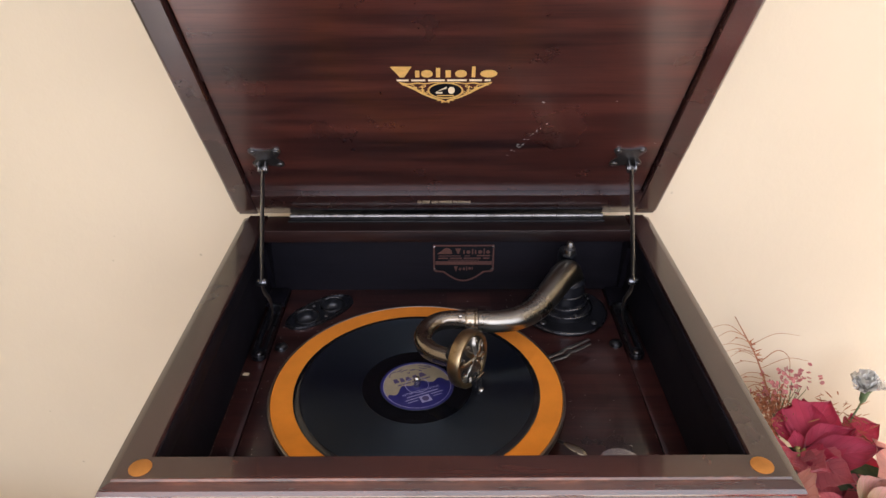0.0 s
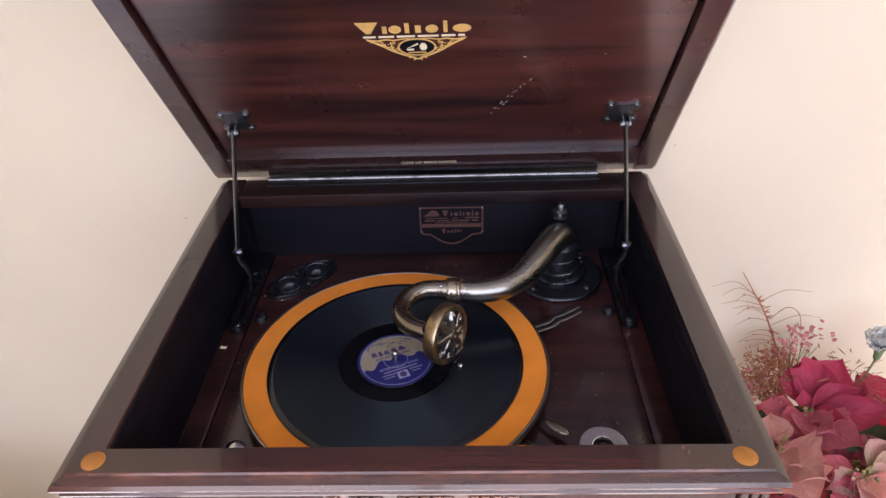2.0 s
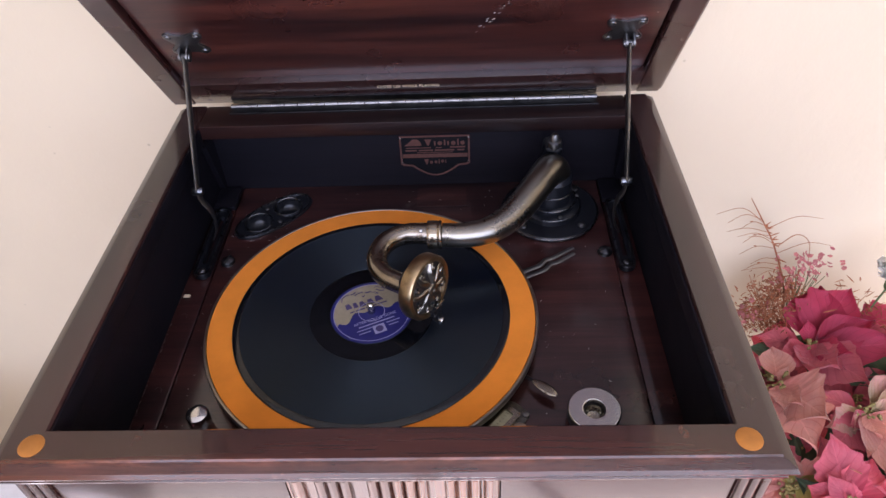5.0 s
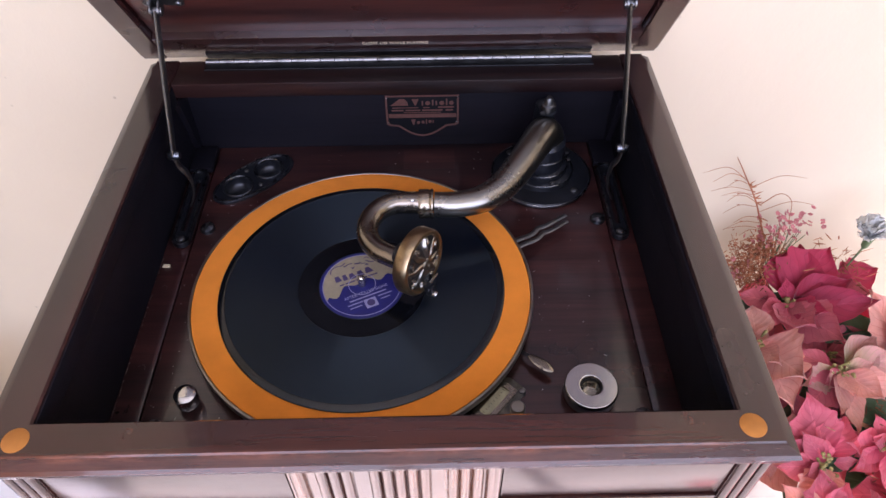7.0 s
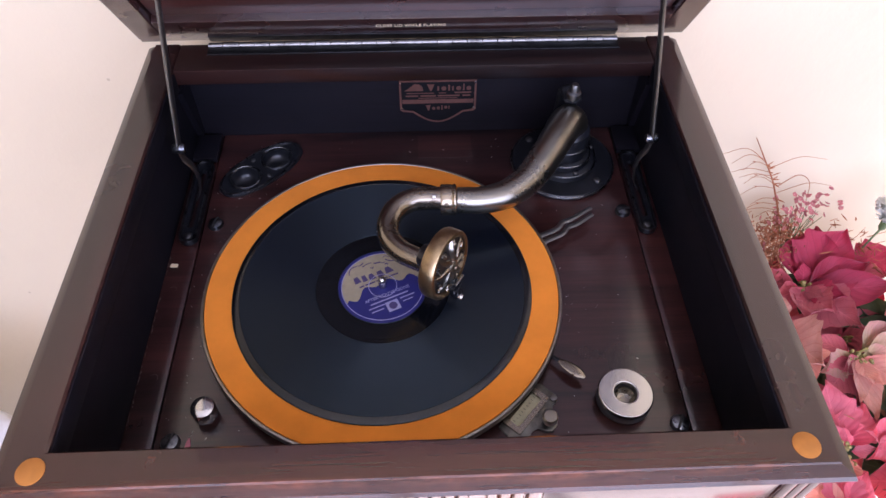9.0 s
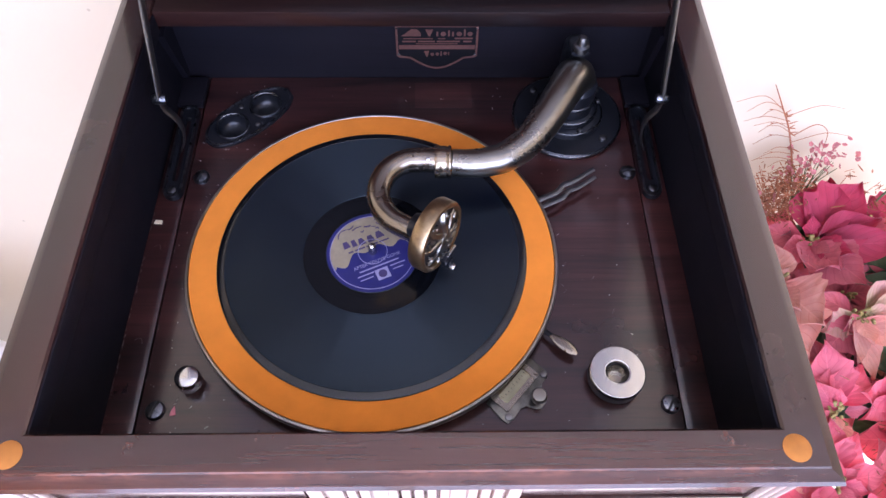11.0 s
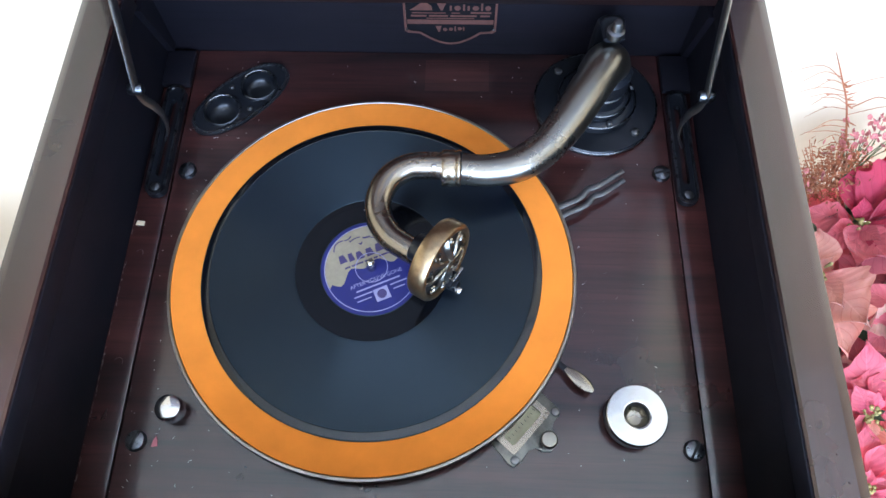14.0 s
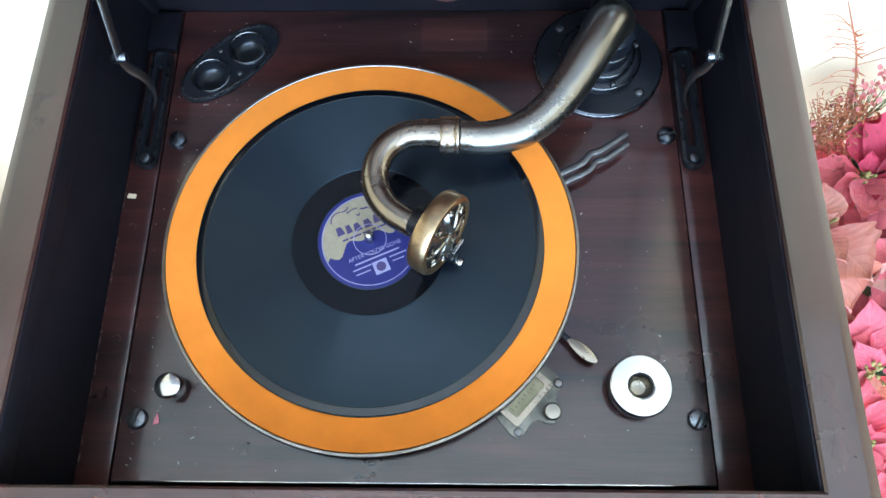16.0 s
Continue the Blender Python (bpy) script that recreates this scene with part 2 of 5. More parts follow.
PLATE_BLACK.node_tree.nodes["Principled BSDF"].inputs["Specular IOR Level"].default_value = 0.2
LABEL_BLUE = plain("blue_paper_label", (0.011, 0.012, 0.115), 0.55, 0, 0.1, 60)
LABEL_CREAM = plain("cream_label_print", (0.27, 0.23, 0.155), 0.55, 0, 0.12, 160)
LABEL_INK = plain("dark_blue_print", (0.05, 0.035, 0.11), 0.55, 0, 0.1, 160)
LABEL_PALE = plain("silver_blue_print", (0.28, 0.27, 0.42), 0.5, 0, 0.1, 160)
SCALE_CARD = plain("aged_scale_card", (0.38, 0.36, 0.23), 0.6, 0, 0.2, 90)
WALL = wall_paint("cream_wall_paint", (0.600, 0.510, 0.365))
CEILING = wall_paint("white_ceiling_paint", (0.84, 0.87, 0.90))
FLOOR = plain("pale_floor_tile", (0.72, 0.67, 0.60), 0.40, 0, 0.08, 6, 0.05, 80)
LACE = plain("white_lace_cotton", (0.80, 0.79, 0.80), 0.9, 0, 0.05, 60, 0.4, 700)
TABLE_WOOD = wood("table_wood", (0.05, 0.022, 0.012), (0.12, 0.05, 0.028), "X", 12)
VASE_GLAZE = plain("cream_vase_glaze", (0.55, 0.48, 0.38), 0.2, 0, 0.1, 12)
DUST = plain("pale_dust", (0.42, 0.40, 0.38), 0.9)
WORN_VARNISH = plain("worn_varnish", (0.20, 0.17, 0.155), 0.8)
PINK_CHIP = plain("pink_flake", (0.60, 0.20, 0.24), 0.7)
CRIMSON = leaf_material("crimson_bract", (0.42, 0.018, 0.058), (0.54, 0.040, 0.090), (0.34, 0.014, 0.044))
ROSE = leaf_material("rose_bract", (0.62, 0.100, 0.140), (0.72, 0.185, 0.210), (0.54, 0.07, 0.11))
SALMON = leaf_material("salmon_bract", (0.74, 0.265, 0.205), (0.80, 0.41, 0.315), (0.64, 0.19, 0.15))
MAGENTA = leaf_material("magenta_bract", (0.70, 0.072, 0.140), (0.78, 0.175, 0.215), (0.62, 0.06, 0.115))
CREAMY = leaf_material("cream_green_bract", (0.50, 0.44, 0.19), (0.74, 0.40, 0.33), (0.44, 0.36, 0.15))
YELLOWED = leaf_material("yellowed_leaf", (0.52, 0.46, 0.11), (0.68, 0.58, 0.20), (0.42, 0.37, 0.09))
GREEN = leaf_material("green_leaf", (0.035, 0.085, 0.030), (0.09, 0.15, 0.065), (0.12, 0.17, 0.09))
STEM = plain("green_stem", (0.10, 0.15, 0.06), 0.6)
DRY = plain("dried_grass", (0.31, 0.105, 0.042), 0.8, 0, 0.3, 60)
STAMEN = plain("olive_stamen", (0.27, 0.22, 0.07), 0.7, 0, 0.3, 200)
WHITE_PETAL = plain("white_petal", (0.88, 0.87, 0.82), 0.7, 0, 0.06, 90)
PINK_PETAL = plain("pink_blossom", (0.50, 0.17, 0.165), 0.7, 0, 0.35, 60)


def shellac():
    """Black shellac with fine concentric grooves, which stretch the highlights."""
    m, nt, b = material("black_shellac")
    tc = nt.nodes.new("ShaderNodeTexCoord")
    sep = nt.nodes.new("ShaderNodeSeparateXYZ")
    nt.links.new(tc.outputs["Object"], sep.inputs[0])
    comb = nt.nodes.new("ShaderNodeCombineXYZ")
    nt.links.new(sep.outputs["X"], comb.inputs["X"])
    nt.links.new(sep.outputs["Y"], comb.inputs["Y"])
    length = nt.nodes.new("ShaderNodeVectorMath")
    length.operation = "LENGTH"
    nt.links.new(comb.outputs[0], length.inputs[0])
    along = nt.nodes.new("ShaderNodeCombineXYZ")
    nt.links.new(length.outputs["Value"], along.inputs["X"])
    bands = noise_tex(nt, along.outputs[0], 260, 5, 0.8)
    rr = ramp(nt, bands, [(0.3, grey(0.33)), (0.7, grey(0.41))])
    nt.links.new(rr.outputs[0], b.inputs["Roughness"])
    b.inputs["Base Color"].default_value = (0.0022, 0.0038, 0.0080, 1)
    b.inputs["Anisotropic"].default_value, b.inputs["Anisotropic Rotation"].default_value = 1.0, 0.25
    tan = nt.nodes.new("ShaderNodeTangent")
    tan.direction_type, tan.axis = "RADIAL", "Z"
    nt.links.new(tan.outputs[0], b.inputs["Tangent"])
    b.inputs["Specular IOR Level"].default_value = 0.66
    b.inputs["Specular Tint"].default_value = (0.68, 0.87, 1.0, 1)
    return m


SHELLAC = shellac()
SHELLAC_EDGE = plain("smooth_shellac_edge", (0.003, 0.004, 0.006), 0.14, 0, 0.1, 60)
SHELLAC_EDGE.node_tree.nodes["Principled BSDF"].inputs["Specular IOR Level"].default_value = 0.5
SHELLAC_SMOOTH = plain("smooth_shellac", (0.003, 0.0035, 0.005), 0.10, 0, 0.1, 60)
SHELLAC_SMOOTH.node_tree.nodes["Principled BSDF"].inputs["Specular IOR Level"].default_value = 0.22

# ---------------------------------------------------------------- mesh helpers


def finish(name, bm, mat, angle=38):
    bmesh.ops.recalc_face_normals(bm, faces=bm.faces)
    me = bpy.data.meshes.new(name)
    bm.to_mesh(me)
    bm.free()
    me.materials.append(mat)
    me.shade_smooth()
    me.set_sharp_from_angle(angle=radians(angle))
    return me


def part(name, bm, mat, parent=None, label="", m=None, angle=38):
    """Links a bmesh as one mesh object under a thing or under a part."""
    ob = new(name, finish(name, bm, mat, angle))
    if parent:
        ob.parent = parent
    if m is not None:
        ob.matrix_local = m
    if label:
        tagged(ob, label)
    return ob


def thing(name, m, label, category, group="", kind=""):
    ob = new(name)
    ob.empty_display_size = 0.05
    ob.matrix_world = m
    return tagged(ob, label, category, group, kind)


def box(bm, x0, x1, y0, y1, z0, z1, bevel=0.0, segments=2):
    made = bmesh.ops.create_cube(bm, size=1.0, matrix=Matrix.LocRotScale(((x0 + x1) / 2, (y0 + y1) / 2, (z0 + z1) / 2), None, (x1 - x0, y1 - y0, z1 - z0)))
    if bevel:
        edges = {e for v in made["verts"] for e in v.link_edges}
        bmesh.ops.bevel(bm, geom=list(edges), offset=bevel, segments=segments, affect="EDGES", profile=0.6)
    return bm


def boxed(*a, **k):
    return box(bmesh.new(), *a, **k)


def lathe(bm, profile, m=Matrix(), segments=48):
    """Turns (radius, height) pairs round the z axis of m."""
    rings = []
    for r, z in profile:
        if r < 1e-6:
            rings.append([bm.verts.new(m @ Vector((0, 0, z)))])
        else:
            rings.append([bm.verts.new(m @ Vector((r * math.cos(2 * math.pi * k / segments), r * math.sin(2 * math.pi * k / segments), z))) for k in range(segments)])
    for a, b in zip(rings, rings[1:]):
        for k in range(segments):
            q = (k + 1) % segments
            if len(a) == 1 and len(b) == 1:
                continue
            if len(a) == 1:
                bm.faces.new((a[0], b[q], b[k]))
            elif len(b) == 1:
                bm.faces.new((a[k], a[q], b[0]))
            else:
                bm.faces.new((a[k], a[q], b[q], b[k]))
    return bm


def smooth_path(points, steps=8):
    """Catmull-Rom through points; any number of values a point."""
    pts = [np.array(p, float) for p in points]
    pts = [2 * pts[0] - pts[1], *pts, 2 * pts[-1] - pts[-2]]
    out = []
    for i in range(1, len(pts) - 2):
        a, b, c, d = pts[i - 1:i + 3]
        for s in range(steps):
            t = s / steps
            out.append(0.5 * (2 * b + (c - a) * t + (2 * a - 5 * b + 4 * c - d) * t * t + (3 * b - a - 3 * c + d) * t ** 3))
    out.append(pts[-2])
    return out


def sweep(bm, points, segments=20, caps=True, flat=1.0, side=None):
    """A tube along points (x, y, z, radius). flat: thickness over width; side: the width's direction."""
    pts = [Vector(p[:3]) for p in points]
    up = Vector(side) if side else None
    rings, frame_n = [], None
    for i, p in enumerate(pts):
        t = (pts[min(i + 1, len(pts) - 1)] - pts[max(i - 1, 0)]).normalized()
        if up is not None:
            nrm = (up - t * up.dot(t)).normalized()
        elif frame_n is None:
            ref = Vector((0, 0, 1)) if abs(t.z) < 0.9 else Vector((1, 0, 0))
            nrm = (ref - t * ref.dot(t)).normalized()
        else:
            nrm = (frame_n - t * frame_n.dot(t)).normalized()
        frame_n = nrm
        bi = t.cross(nrm)
        r = points[i][3]
        rings.append([bm.verts.new(p + nrm * r * math.cos(2 * math.pi * k / segments) + bi * r * flat * math.sin(2 * math.pi * k / segments)) for k in range(segments)])
    for a, b in zip(rings, rings[1:]):
        for k in range(segments):
            bm.faces.new((a[k], a[(k + 1) % segments], b[(k + 1) % segments], b[k]))
    if caps:
        bm.faces.new(rings[0])
        bm.faces.new(rings[-1])
    return bm


def prism(bm, outline, z0, z1, m=Matrix(), bevel=0.0):
    """Extrudes a 2D outline from z0 to z1 in the space of m."""
    low = [bm.verts.new(m @ Vector((x, y, z0))) for x, y in outline]
    high = [bm.verts.new(m @ Vector((x, y, z1))) for x, y in outline]
    n = len(outline)
    bm.faces.new(low)
    top = bm.faces.new(high)
    for k in range(n):
        bm.faces.new((low[k], low[(k + 1) % n], high[(k + 1) % n], high[k]))
    if bevel:
        bmesh.ops.bevel(bm, geom=list(top.edges), offset=bevel, segments=2, affect="EDGES", profile=0.6)
    return bm


def ring_plate(bm, outer, inner, z0, z1, m=Matrix()):
    """A plate between two outlines of the same count."""
    n = len(outer)
    v = {(k, w, h): bm.verts.new(m @ Vector(((outer if w else inner)[k][0], (outer if w else inner)[k][1], h))) for k in range(n) for w in (0, 1) for h in (z0, z1)}
    for k in range(n):
        q = (k + 1) % n
        bm.faces.new((v[k, 0, z1], v[k, 1, z1], v[q, 1, z1], v[q, 0, z1]))
        bm.faces.new((v[k, 0, z0], v[q, 0, z0], v[q, 1, z0], v[k, 1, z0]))
        bm.faces.new((v[k, 1, z0], v[q, 1, z0], v[q, 1, z1], v[k, 1, z1]))
        bm.faces.new((v[k, 0, z0], v[k, 0, z1], v[q, 0, z1], v[q, 0, z0]))
    return bm


def pierced(bm, outline, holes, z0, z1, m=Matrix()):
    """A plate with openings: outline and holes are loops of 2D points."""
    loops = []
    for loop in (outline, *holes):
        vs = [bm.verts.new((x, y, z1)) for x, y in loop]
        loops.append(vs)
    edges = [bm.edges.new((vs[k], vs[(k + 1) % len(vs)])) for vs in loops for k in range(len(vs))]
    made = bmesh.ops.triangle_fill(bm, use_beauty=True, use_dissolve=False, edges=edges)
    top = [g for g in made["geom"] if isinstance(g, bmesh.types.BMFace)]
    for vs in loops:
        low = [bm.verts.new((v.co.x, v.co.y, z0)) for v in vs]
        for k in range(len(vs)):
            q = (k + 1) % len(vs)
            bm.faces.new((vs[k], vs[q], low[q], low[k]))
    bmesh.ops.transform(bm, matrix=m, verts=bm.verts)
    return bm


def oval(a, b, n=40, cx=0.0, cy=0.0):
    return [(cx + a * math.cos(2 * math.pi * k / n), cy + b * math.sin(2 * math.pi * k / n)) for k in range(n)]


def rounded(x0, x1, y0, y1, r, n=5):
    out = []
    for cx, cy, a0 in ((x1 - r, y1 - r, 0), (x0 + r, y1 - r, 90), (x0 + r, y0 + r, 180), (x1 - r, y0 + r, 270)):
        out += [(cx + r * math.cos(radians(a0 + 90 * k / n)), cy + r * math.sin(radians(a0 + 90 * k / n))) for k in range(n + 1)]
    return out


def strip(bm, corners, profile):
    """A moulding: profile (outward, height) run along corners [(inner point, outward), ...], mitred."""
    rows = [[bm.verts.new((p[0] + o * d[0], p[1] + o * d[1], z)) for o, z in profile] for p, d in corners]
    n = len(profile)
    for a, b in zip(rows, rows[1:]):
        for k in range(n):
            bm.faces.new((a[k], a[(k + 1) % n], b[(k + 1) % n], b[k]))
    bm.faces.new(rows[0])
    bm.faces.new(rows[-1])
    return bm


def lettering(text, size, spacing=1.0):
    """The text as a flat, slightly raised bmesh, centred on the origin."""
    cu = bpy.data.curves.new("lettering", "FONT")
    cu.body, cu.size, cu.extrude, cu.align_x, cu.align_y = text, size, 0.00008, "CENTER", "CENTER"
    cu.space_character = spacing
    ob = bpy.data.objects.new("lettering", cu)
    scene.collection.objects.link(ob)
    bpy.context.view_layer.update()
    me = bpy.data.meshes.new_from_object(ob.evaluated_get(bpy.context.evaluated_depsgraph_get()))
    bm = bmesh.new()
    bm.from_mesh(me)
    bpy.data.objects.remove(ob)
    bpy.data.curves.remove(cu)
    bpy.data.meshes.remove(me)
    return bm


def screw(bm, m, r, h, slot=0.0):
    """A domed, slotted screw head on the plane of m."""
    lathe(bm, [(r, 0), (r, h * 0.35), (r * 0.86, h * 0.75), (r * 0.5, h * 0.96), (0, h)], m, 20)


def slot_bar(m, r, h, turn):
    bm = bmesh.new()
    t = m @ pose(0, 0, 0, 0, 0, turn)
    box(bm, -r * 0.9, r * 0.9, -r * 0.12, r * 0.12, h * 0.55, h * 1.02)
    bmesh.ops.transform(bm, matrix=t, verts=bm.verts)
    return bm


# ---------------------------------------------------------------- the room
X0, X1, Y0, Y1, H = ROOM
T = 0.12


def setting(name, bm, mat, label, category):
    ob = part(name, bm, mat)
    return tagged(ob, label, category, kind="structure")


setting("floor", boxed(X0 - T, X1 + T, Y0 - T, Y1 + T, -0.1, 0.0), FLOOR, "pale smooth floor of the room", "floor")
setting("ceiling", boxed(X0 - T, X1 + T, Y0 - T, Y1 + T, H, H + 0.1), CEILING, "plain white painted ceiling", "ceiling")
setting("wall_north", boxed(X0 - T, X1 + T, Y1, Y1 + T, 0.0, H), WALL, "cream painted plaster wall with small pits", "wall")
# side walls are out of view; the west one stands close to bounce light
setting("wall_west", boxed(X0 - T, X0, Y0 + 0.001, Y1 - 0.001, 0.0, H), WALL, "unseen cream painted plaster side wall", "wall")
setting("wall_east", boxed(X1, X1 + T, Y0 + 0.001, Y1 - 0.001, 0.0, H), WALL, "unseen cream painted plaster side wall", "wall")
bm = bmesh.new()
for k in range(1, 3):
    xm = WIN[0] + (WIN[1] - WIN[0]) * k / 3
    box(bm, xm - 0.03, xm + 0.03, Y0 - 0.09, Y0 - 0.04, WIN[2], WIN[3], bevel=0.004)
box(bm, WIN[0], WIN[1], Y0 - 0.085, Y0 - 0.045, 1.52, 1.57, bevel=0.004)
setting("window_1", bm, CEILING, "white painted window bars behind the camera", "window")
bm = bmesh.new()
box(bm, X0 - T, WIN[0], Y0 - T, Y0, 0, H)
box(bm, WIN[1], X1 + T, Y0 - T, Y0, 0, H)
box(bm, WIN[0], WIN[1], Y0 - T, Y0, 0, WIN[2])
box(bm, WIN[0], WIN[1], Y0 - T, Y0, WIN[3], H)
setting("wall_south", bm, WALL, "cream painted plaster wall with a window opening", "wall")

# ---------------------------------------------------------------- gramophone cabinet
ZB, R = 0.93, 1.028                        # motor board and rim heights
IX, FY, BY = 0.2285, -0.171, 0.201          # inner edges of the rim
OX, OF, OB = 0.2585, -0.2, 0.243            # outer edges
gram = thing("gramophone", pose(0, 0, 0), "dark mahogany cabinet gramophone with its lid open against a cream wall", "gramophone")

PROFILE = [(0.0, R - 0.022), (0.0, R - 0.0015), (0.0015, R), (0.0236, R), (0.0244, R - 0.0020), (0.0275, R - 0.0026), (0.0316, R - 0.0045), (0.0333, R - 0.0078), (0.0324, R - 0.0104),
           (0.0276, R - 0.0118), (0.0270, R - 0.0138), (0.0288, R - 0.0150), (0.0298, R - 0.0172), (0.0290, R - 0.0198), (0.0255, R - 0.0222)]
part("front_rail", strip(bmesh.new(), [((-IX, FY), (-1, -1)), ((IX, FY), (1, -1))], PROFILE), MAHOGANY_RIM, gram, "worn front rail with a moulded edge", angle=25)
for s in (-1, 1):
    part("side_rail", strip(bmesh.new(), [((s * IX, FY), (s, -1)), ((s * IX, OB), (s, 0))], PROFILE), MAHOGANY_RIM_SIDE, gram, angle=25)
# added strips in the shade colour, so the glossy inner faces stay dark
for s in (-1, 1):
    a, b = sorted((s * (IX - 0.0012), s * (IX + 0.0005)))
    part("rail_lining", boxed(a, b, FY + 0.0006, BY, R - 0.0222, R - 0.0030, bevel=0.0005), MAHOGANY_WELL_SHADE, gram, "added dark strip with the shade of the rail's inner edge in its colour")
bm = boxed(-IX + 0.0005, IX - 0.0005, BY, OB, R - 0.0165, R - 0.0005, bevel=0.0012)
part("back_rail", bm, MAHOGANY_BACK, gram)
# well of the cabinet, its shade and bluish haze put into the wood colour
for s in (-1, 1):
    part("side_wall", boxed(min(s * 0.2305, s * 0.2525), max(s * 0.2305, s * 0.2525), -0.19, 0.240, 0.10, R - 0.0225, bevel=0.001), MAHOGANY_WELL_SHADE, gram)
part("front_wall", boxed(-0.2305, 0.2305, -0.188, -0.173, 0.10, R - 0.0225), MAHOGANY_WELL_SHADE, gram)
part("back_wall", boxed(-0.2303, 0.2303, 0.221, 0.240, 0.10, R - 0.0168), MAHOGANY_WELL_SHADE, gram)
CUPS = pose(-0.1595, 0.1675, 0, 0, 0, 44)
cup_holes = [[((CUPS @ Vector((s * 0.0195 + 0.0152 * math.cos(2 * math.pi * k / 32), 0.0152 * math.sin(2 * math.pi * k / 32), 0))).x, (CUPS @ Vector((s * 0.0195 + 0.0152 * math.cos(2 * math.pi * k / 32), 0.0152 * math.sin(2 * math.pi * k / 32), 0))).y) for k in range(32)] for s in (-1, 1)]
part("motor_board", pierced(bmesh.new(), [(-0.2045, -0.1665), (0.2050, -0.1665), (0.2050, 0.2200), (-0.2045, 0.2200)], cup_holes, ZB - 0.018, ZB), MAHOGANY_BOARD, gram, "dark motor board with faint scratches and dust")
for s in (-1, 1):
    a, b = sorted((s * 0.2064, s * 0.2300))
    part("ledge", boxed(a, b, -0.172, 0.2205, ZB - 0.018, ZB - 0.0002, bevel=0.0004), MAHOGANY_BOARD, gram)
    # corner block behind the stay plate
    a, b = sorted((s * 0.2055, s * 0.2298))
    part("corner_block", boxed(a, b, 0.178, 0.2150, ZB + 0.0008, ZB + 0.0065, bevel=0.001), MAHOGANY_WELL_SHADE, gram)
    part("corner_fillet", prism(bmesh.new(), [(0.2205, ZB + 0.007), (0.2205, R - 0.023), (0.196, R - 0.023), (0.213, ZB + 0.007)], 0, 0.006, Matrix(((0, 0, -s, s * 0.2303), (1, 0, 0, 0), (0, 1, 0, 0), (0, 0, 0, 1)))), MAHOGANY_WELL_SHADE, gram)
# front and corner posts
part("apron_rail", boxed(-0.2315, -0.0695, -0.1925, -0.1885, 0.9475, R - 0.0235, bevel=0.001), MAHOGANY_FRONT, gram)
part("apron_rail", boxed(0.0765, 0.2315, -0.1925, -0.1885, 0.9475, R - 0.0235, bevel=0.001), MAHOGANY_FRONT, gram)
part("front_door", boxed(-0.2310, -0.0700, -0.1945, -0.1885, 0.16, 0.9450, bevel=0.0015), MAHOGANY_FRONT, gram)
part("front_door", boxed(0.0770, 0.2310, -0.1945, -0.1885, 0.16, 0.9450, bevel=0.0015), MAHOGANY_FRONT, gram)
part("reed_panel", boxed(-0.069, 0.076, -0.1915, -0.1885, 0.16, R - 0.0240), REEDED, gram)
REEDS = (-0.0615, -0.0455, -0.0370, -0.0285, -0.0100, -0.0015, 0.0070, 0.0155, 0.0240, 0.0425, 0.0510, 0.0595, 0.0705)
for i, x in enumerate(REEDS):
    w = 0.0042 if 0 < i < len(REEDS) - 1 else 0.0055
    reed = [(x + w * math.cos(a), -0.1915 - 0.0058 * math.sin(a)) for a in [math.pi * k / 8 for k in range(9)]]
    bm = prism(bmesh.new(), reed, 0.16, R - 0.0265)
    for v in bm.verts:
        if v.co.z > 0.5:
            v.co.z += 0.0028 * (-0.1915 - v.co.y) / 0.0058 - 0.002
    part("reed", bm, REEDED, gram)
for s in (-1, 1):
    a, b = sorted((s * 0.2325, s * 0.2555))
    part("corner_post", boxed(a, b, -0.1930, -0.1700, 0.10, R - 0.0230, bevel=0.002), MAHOGANY_FRONT, gram)
    for k in range(3):
        x = s * (0.2365 + 0.0072 * k)
        reed = [(x + 0.0032 * math.cos(q), -0.1930 - 0.0032 * math.sin(q)) for q in [math.pi * j / 8 for j in range(9)]]
        part("post_reed", prism(bmesh.new(), reed, 0.11, R - 0.0245), MAHOGANY_FRONT, gram)
    part("side_panel", boxed(min(s * 0.2527, s * 0.2545), max(s * 0.2527, s * 0.2545), -0.169, 0.239, 0.12, R - 0.0240), MAHOGANY_FRONT, gram)
    part("corner_pad", lathe(bmesh.new(), [(0.0086, 0.0), (0.0086, 0.0004), (0.0080, 0.0008), (0, 0.0009)], pose(s * 0.2345, -0.1835, R), 32), FELT_PAD, gram, "round orange felt pad")
part("plinth", boxed(-0.262, 0.262, -0.200, 0.241, 0.0, 0.0995, bevel=0.004), MAHOGANY_FRONT, gram)

# ---------------------------------------------------------------- lid
LEAN = 33.3                                  # degrees forward of upright
# lid space: x right, y up the lid from the hinge, z out of its underside towards the camera
_n = Vector((0, -math.cos(radians(LEAN)), -math.sin(radians(LEAN))))
_u = Vector((0, -math.sin(radians(LEAN)), math.cos(radians(LEAN))))
_p = Vector((0, 0.2475, 1.0285))
LID = Matrix(((1, _u.x, _n.x, _p.x), (0, _u.y, _n.y, _p.y), (0, _u.z, _n.z, _p.z), (0, 0, 0, 1)))
LW, LL, LD = 0.2735, 0.486, 0.052            # half width, length, depth
lid = part("lid", boxed(-LW + 0.010, LW - 0.010, 0.006, LL - 0.006, -LD, -0.0125, bevel=0.010, segments=3), MAHOGANY_FRAME, gram, "raised mahogany lid with gilt transfer", LID)
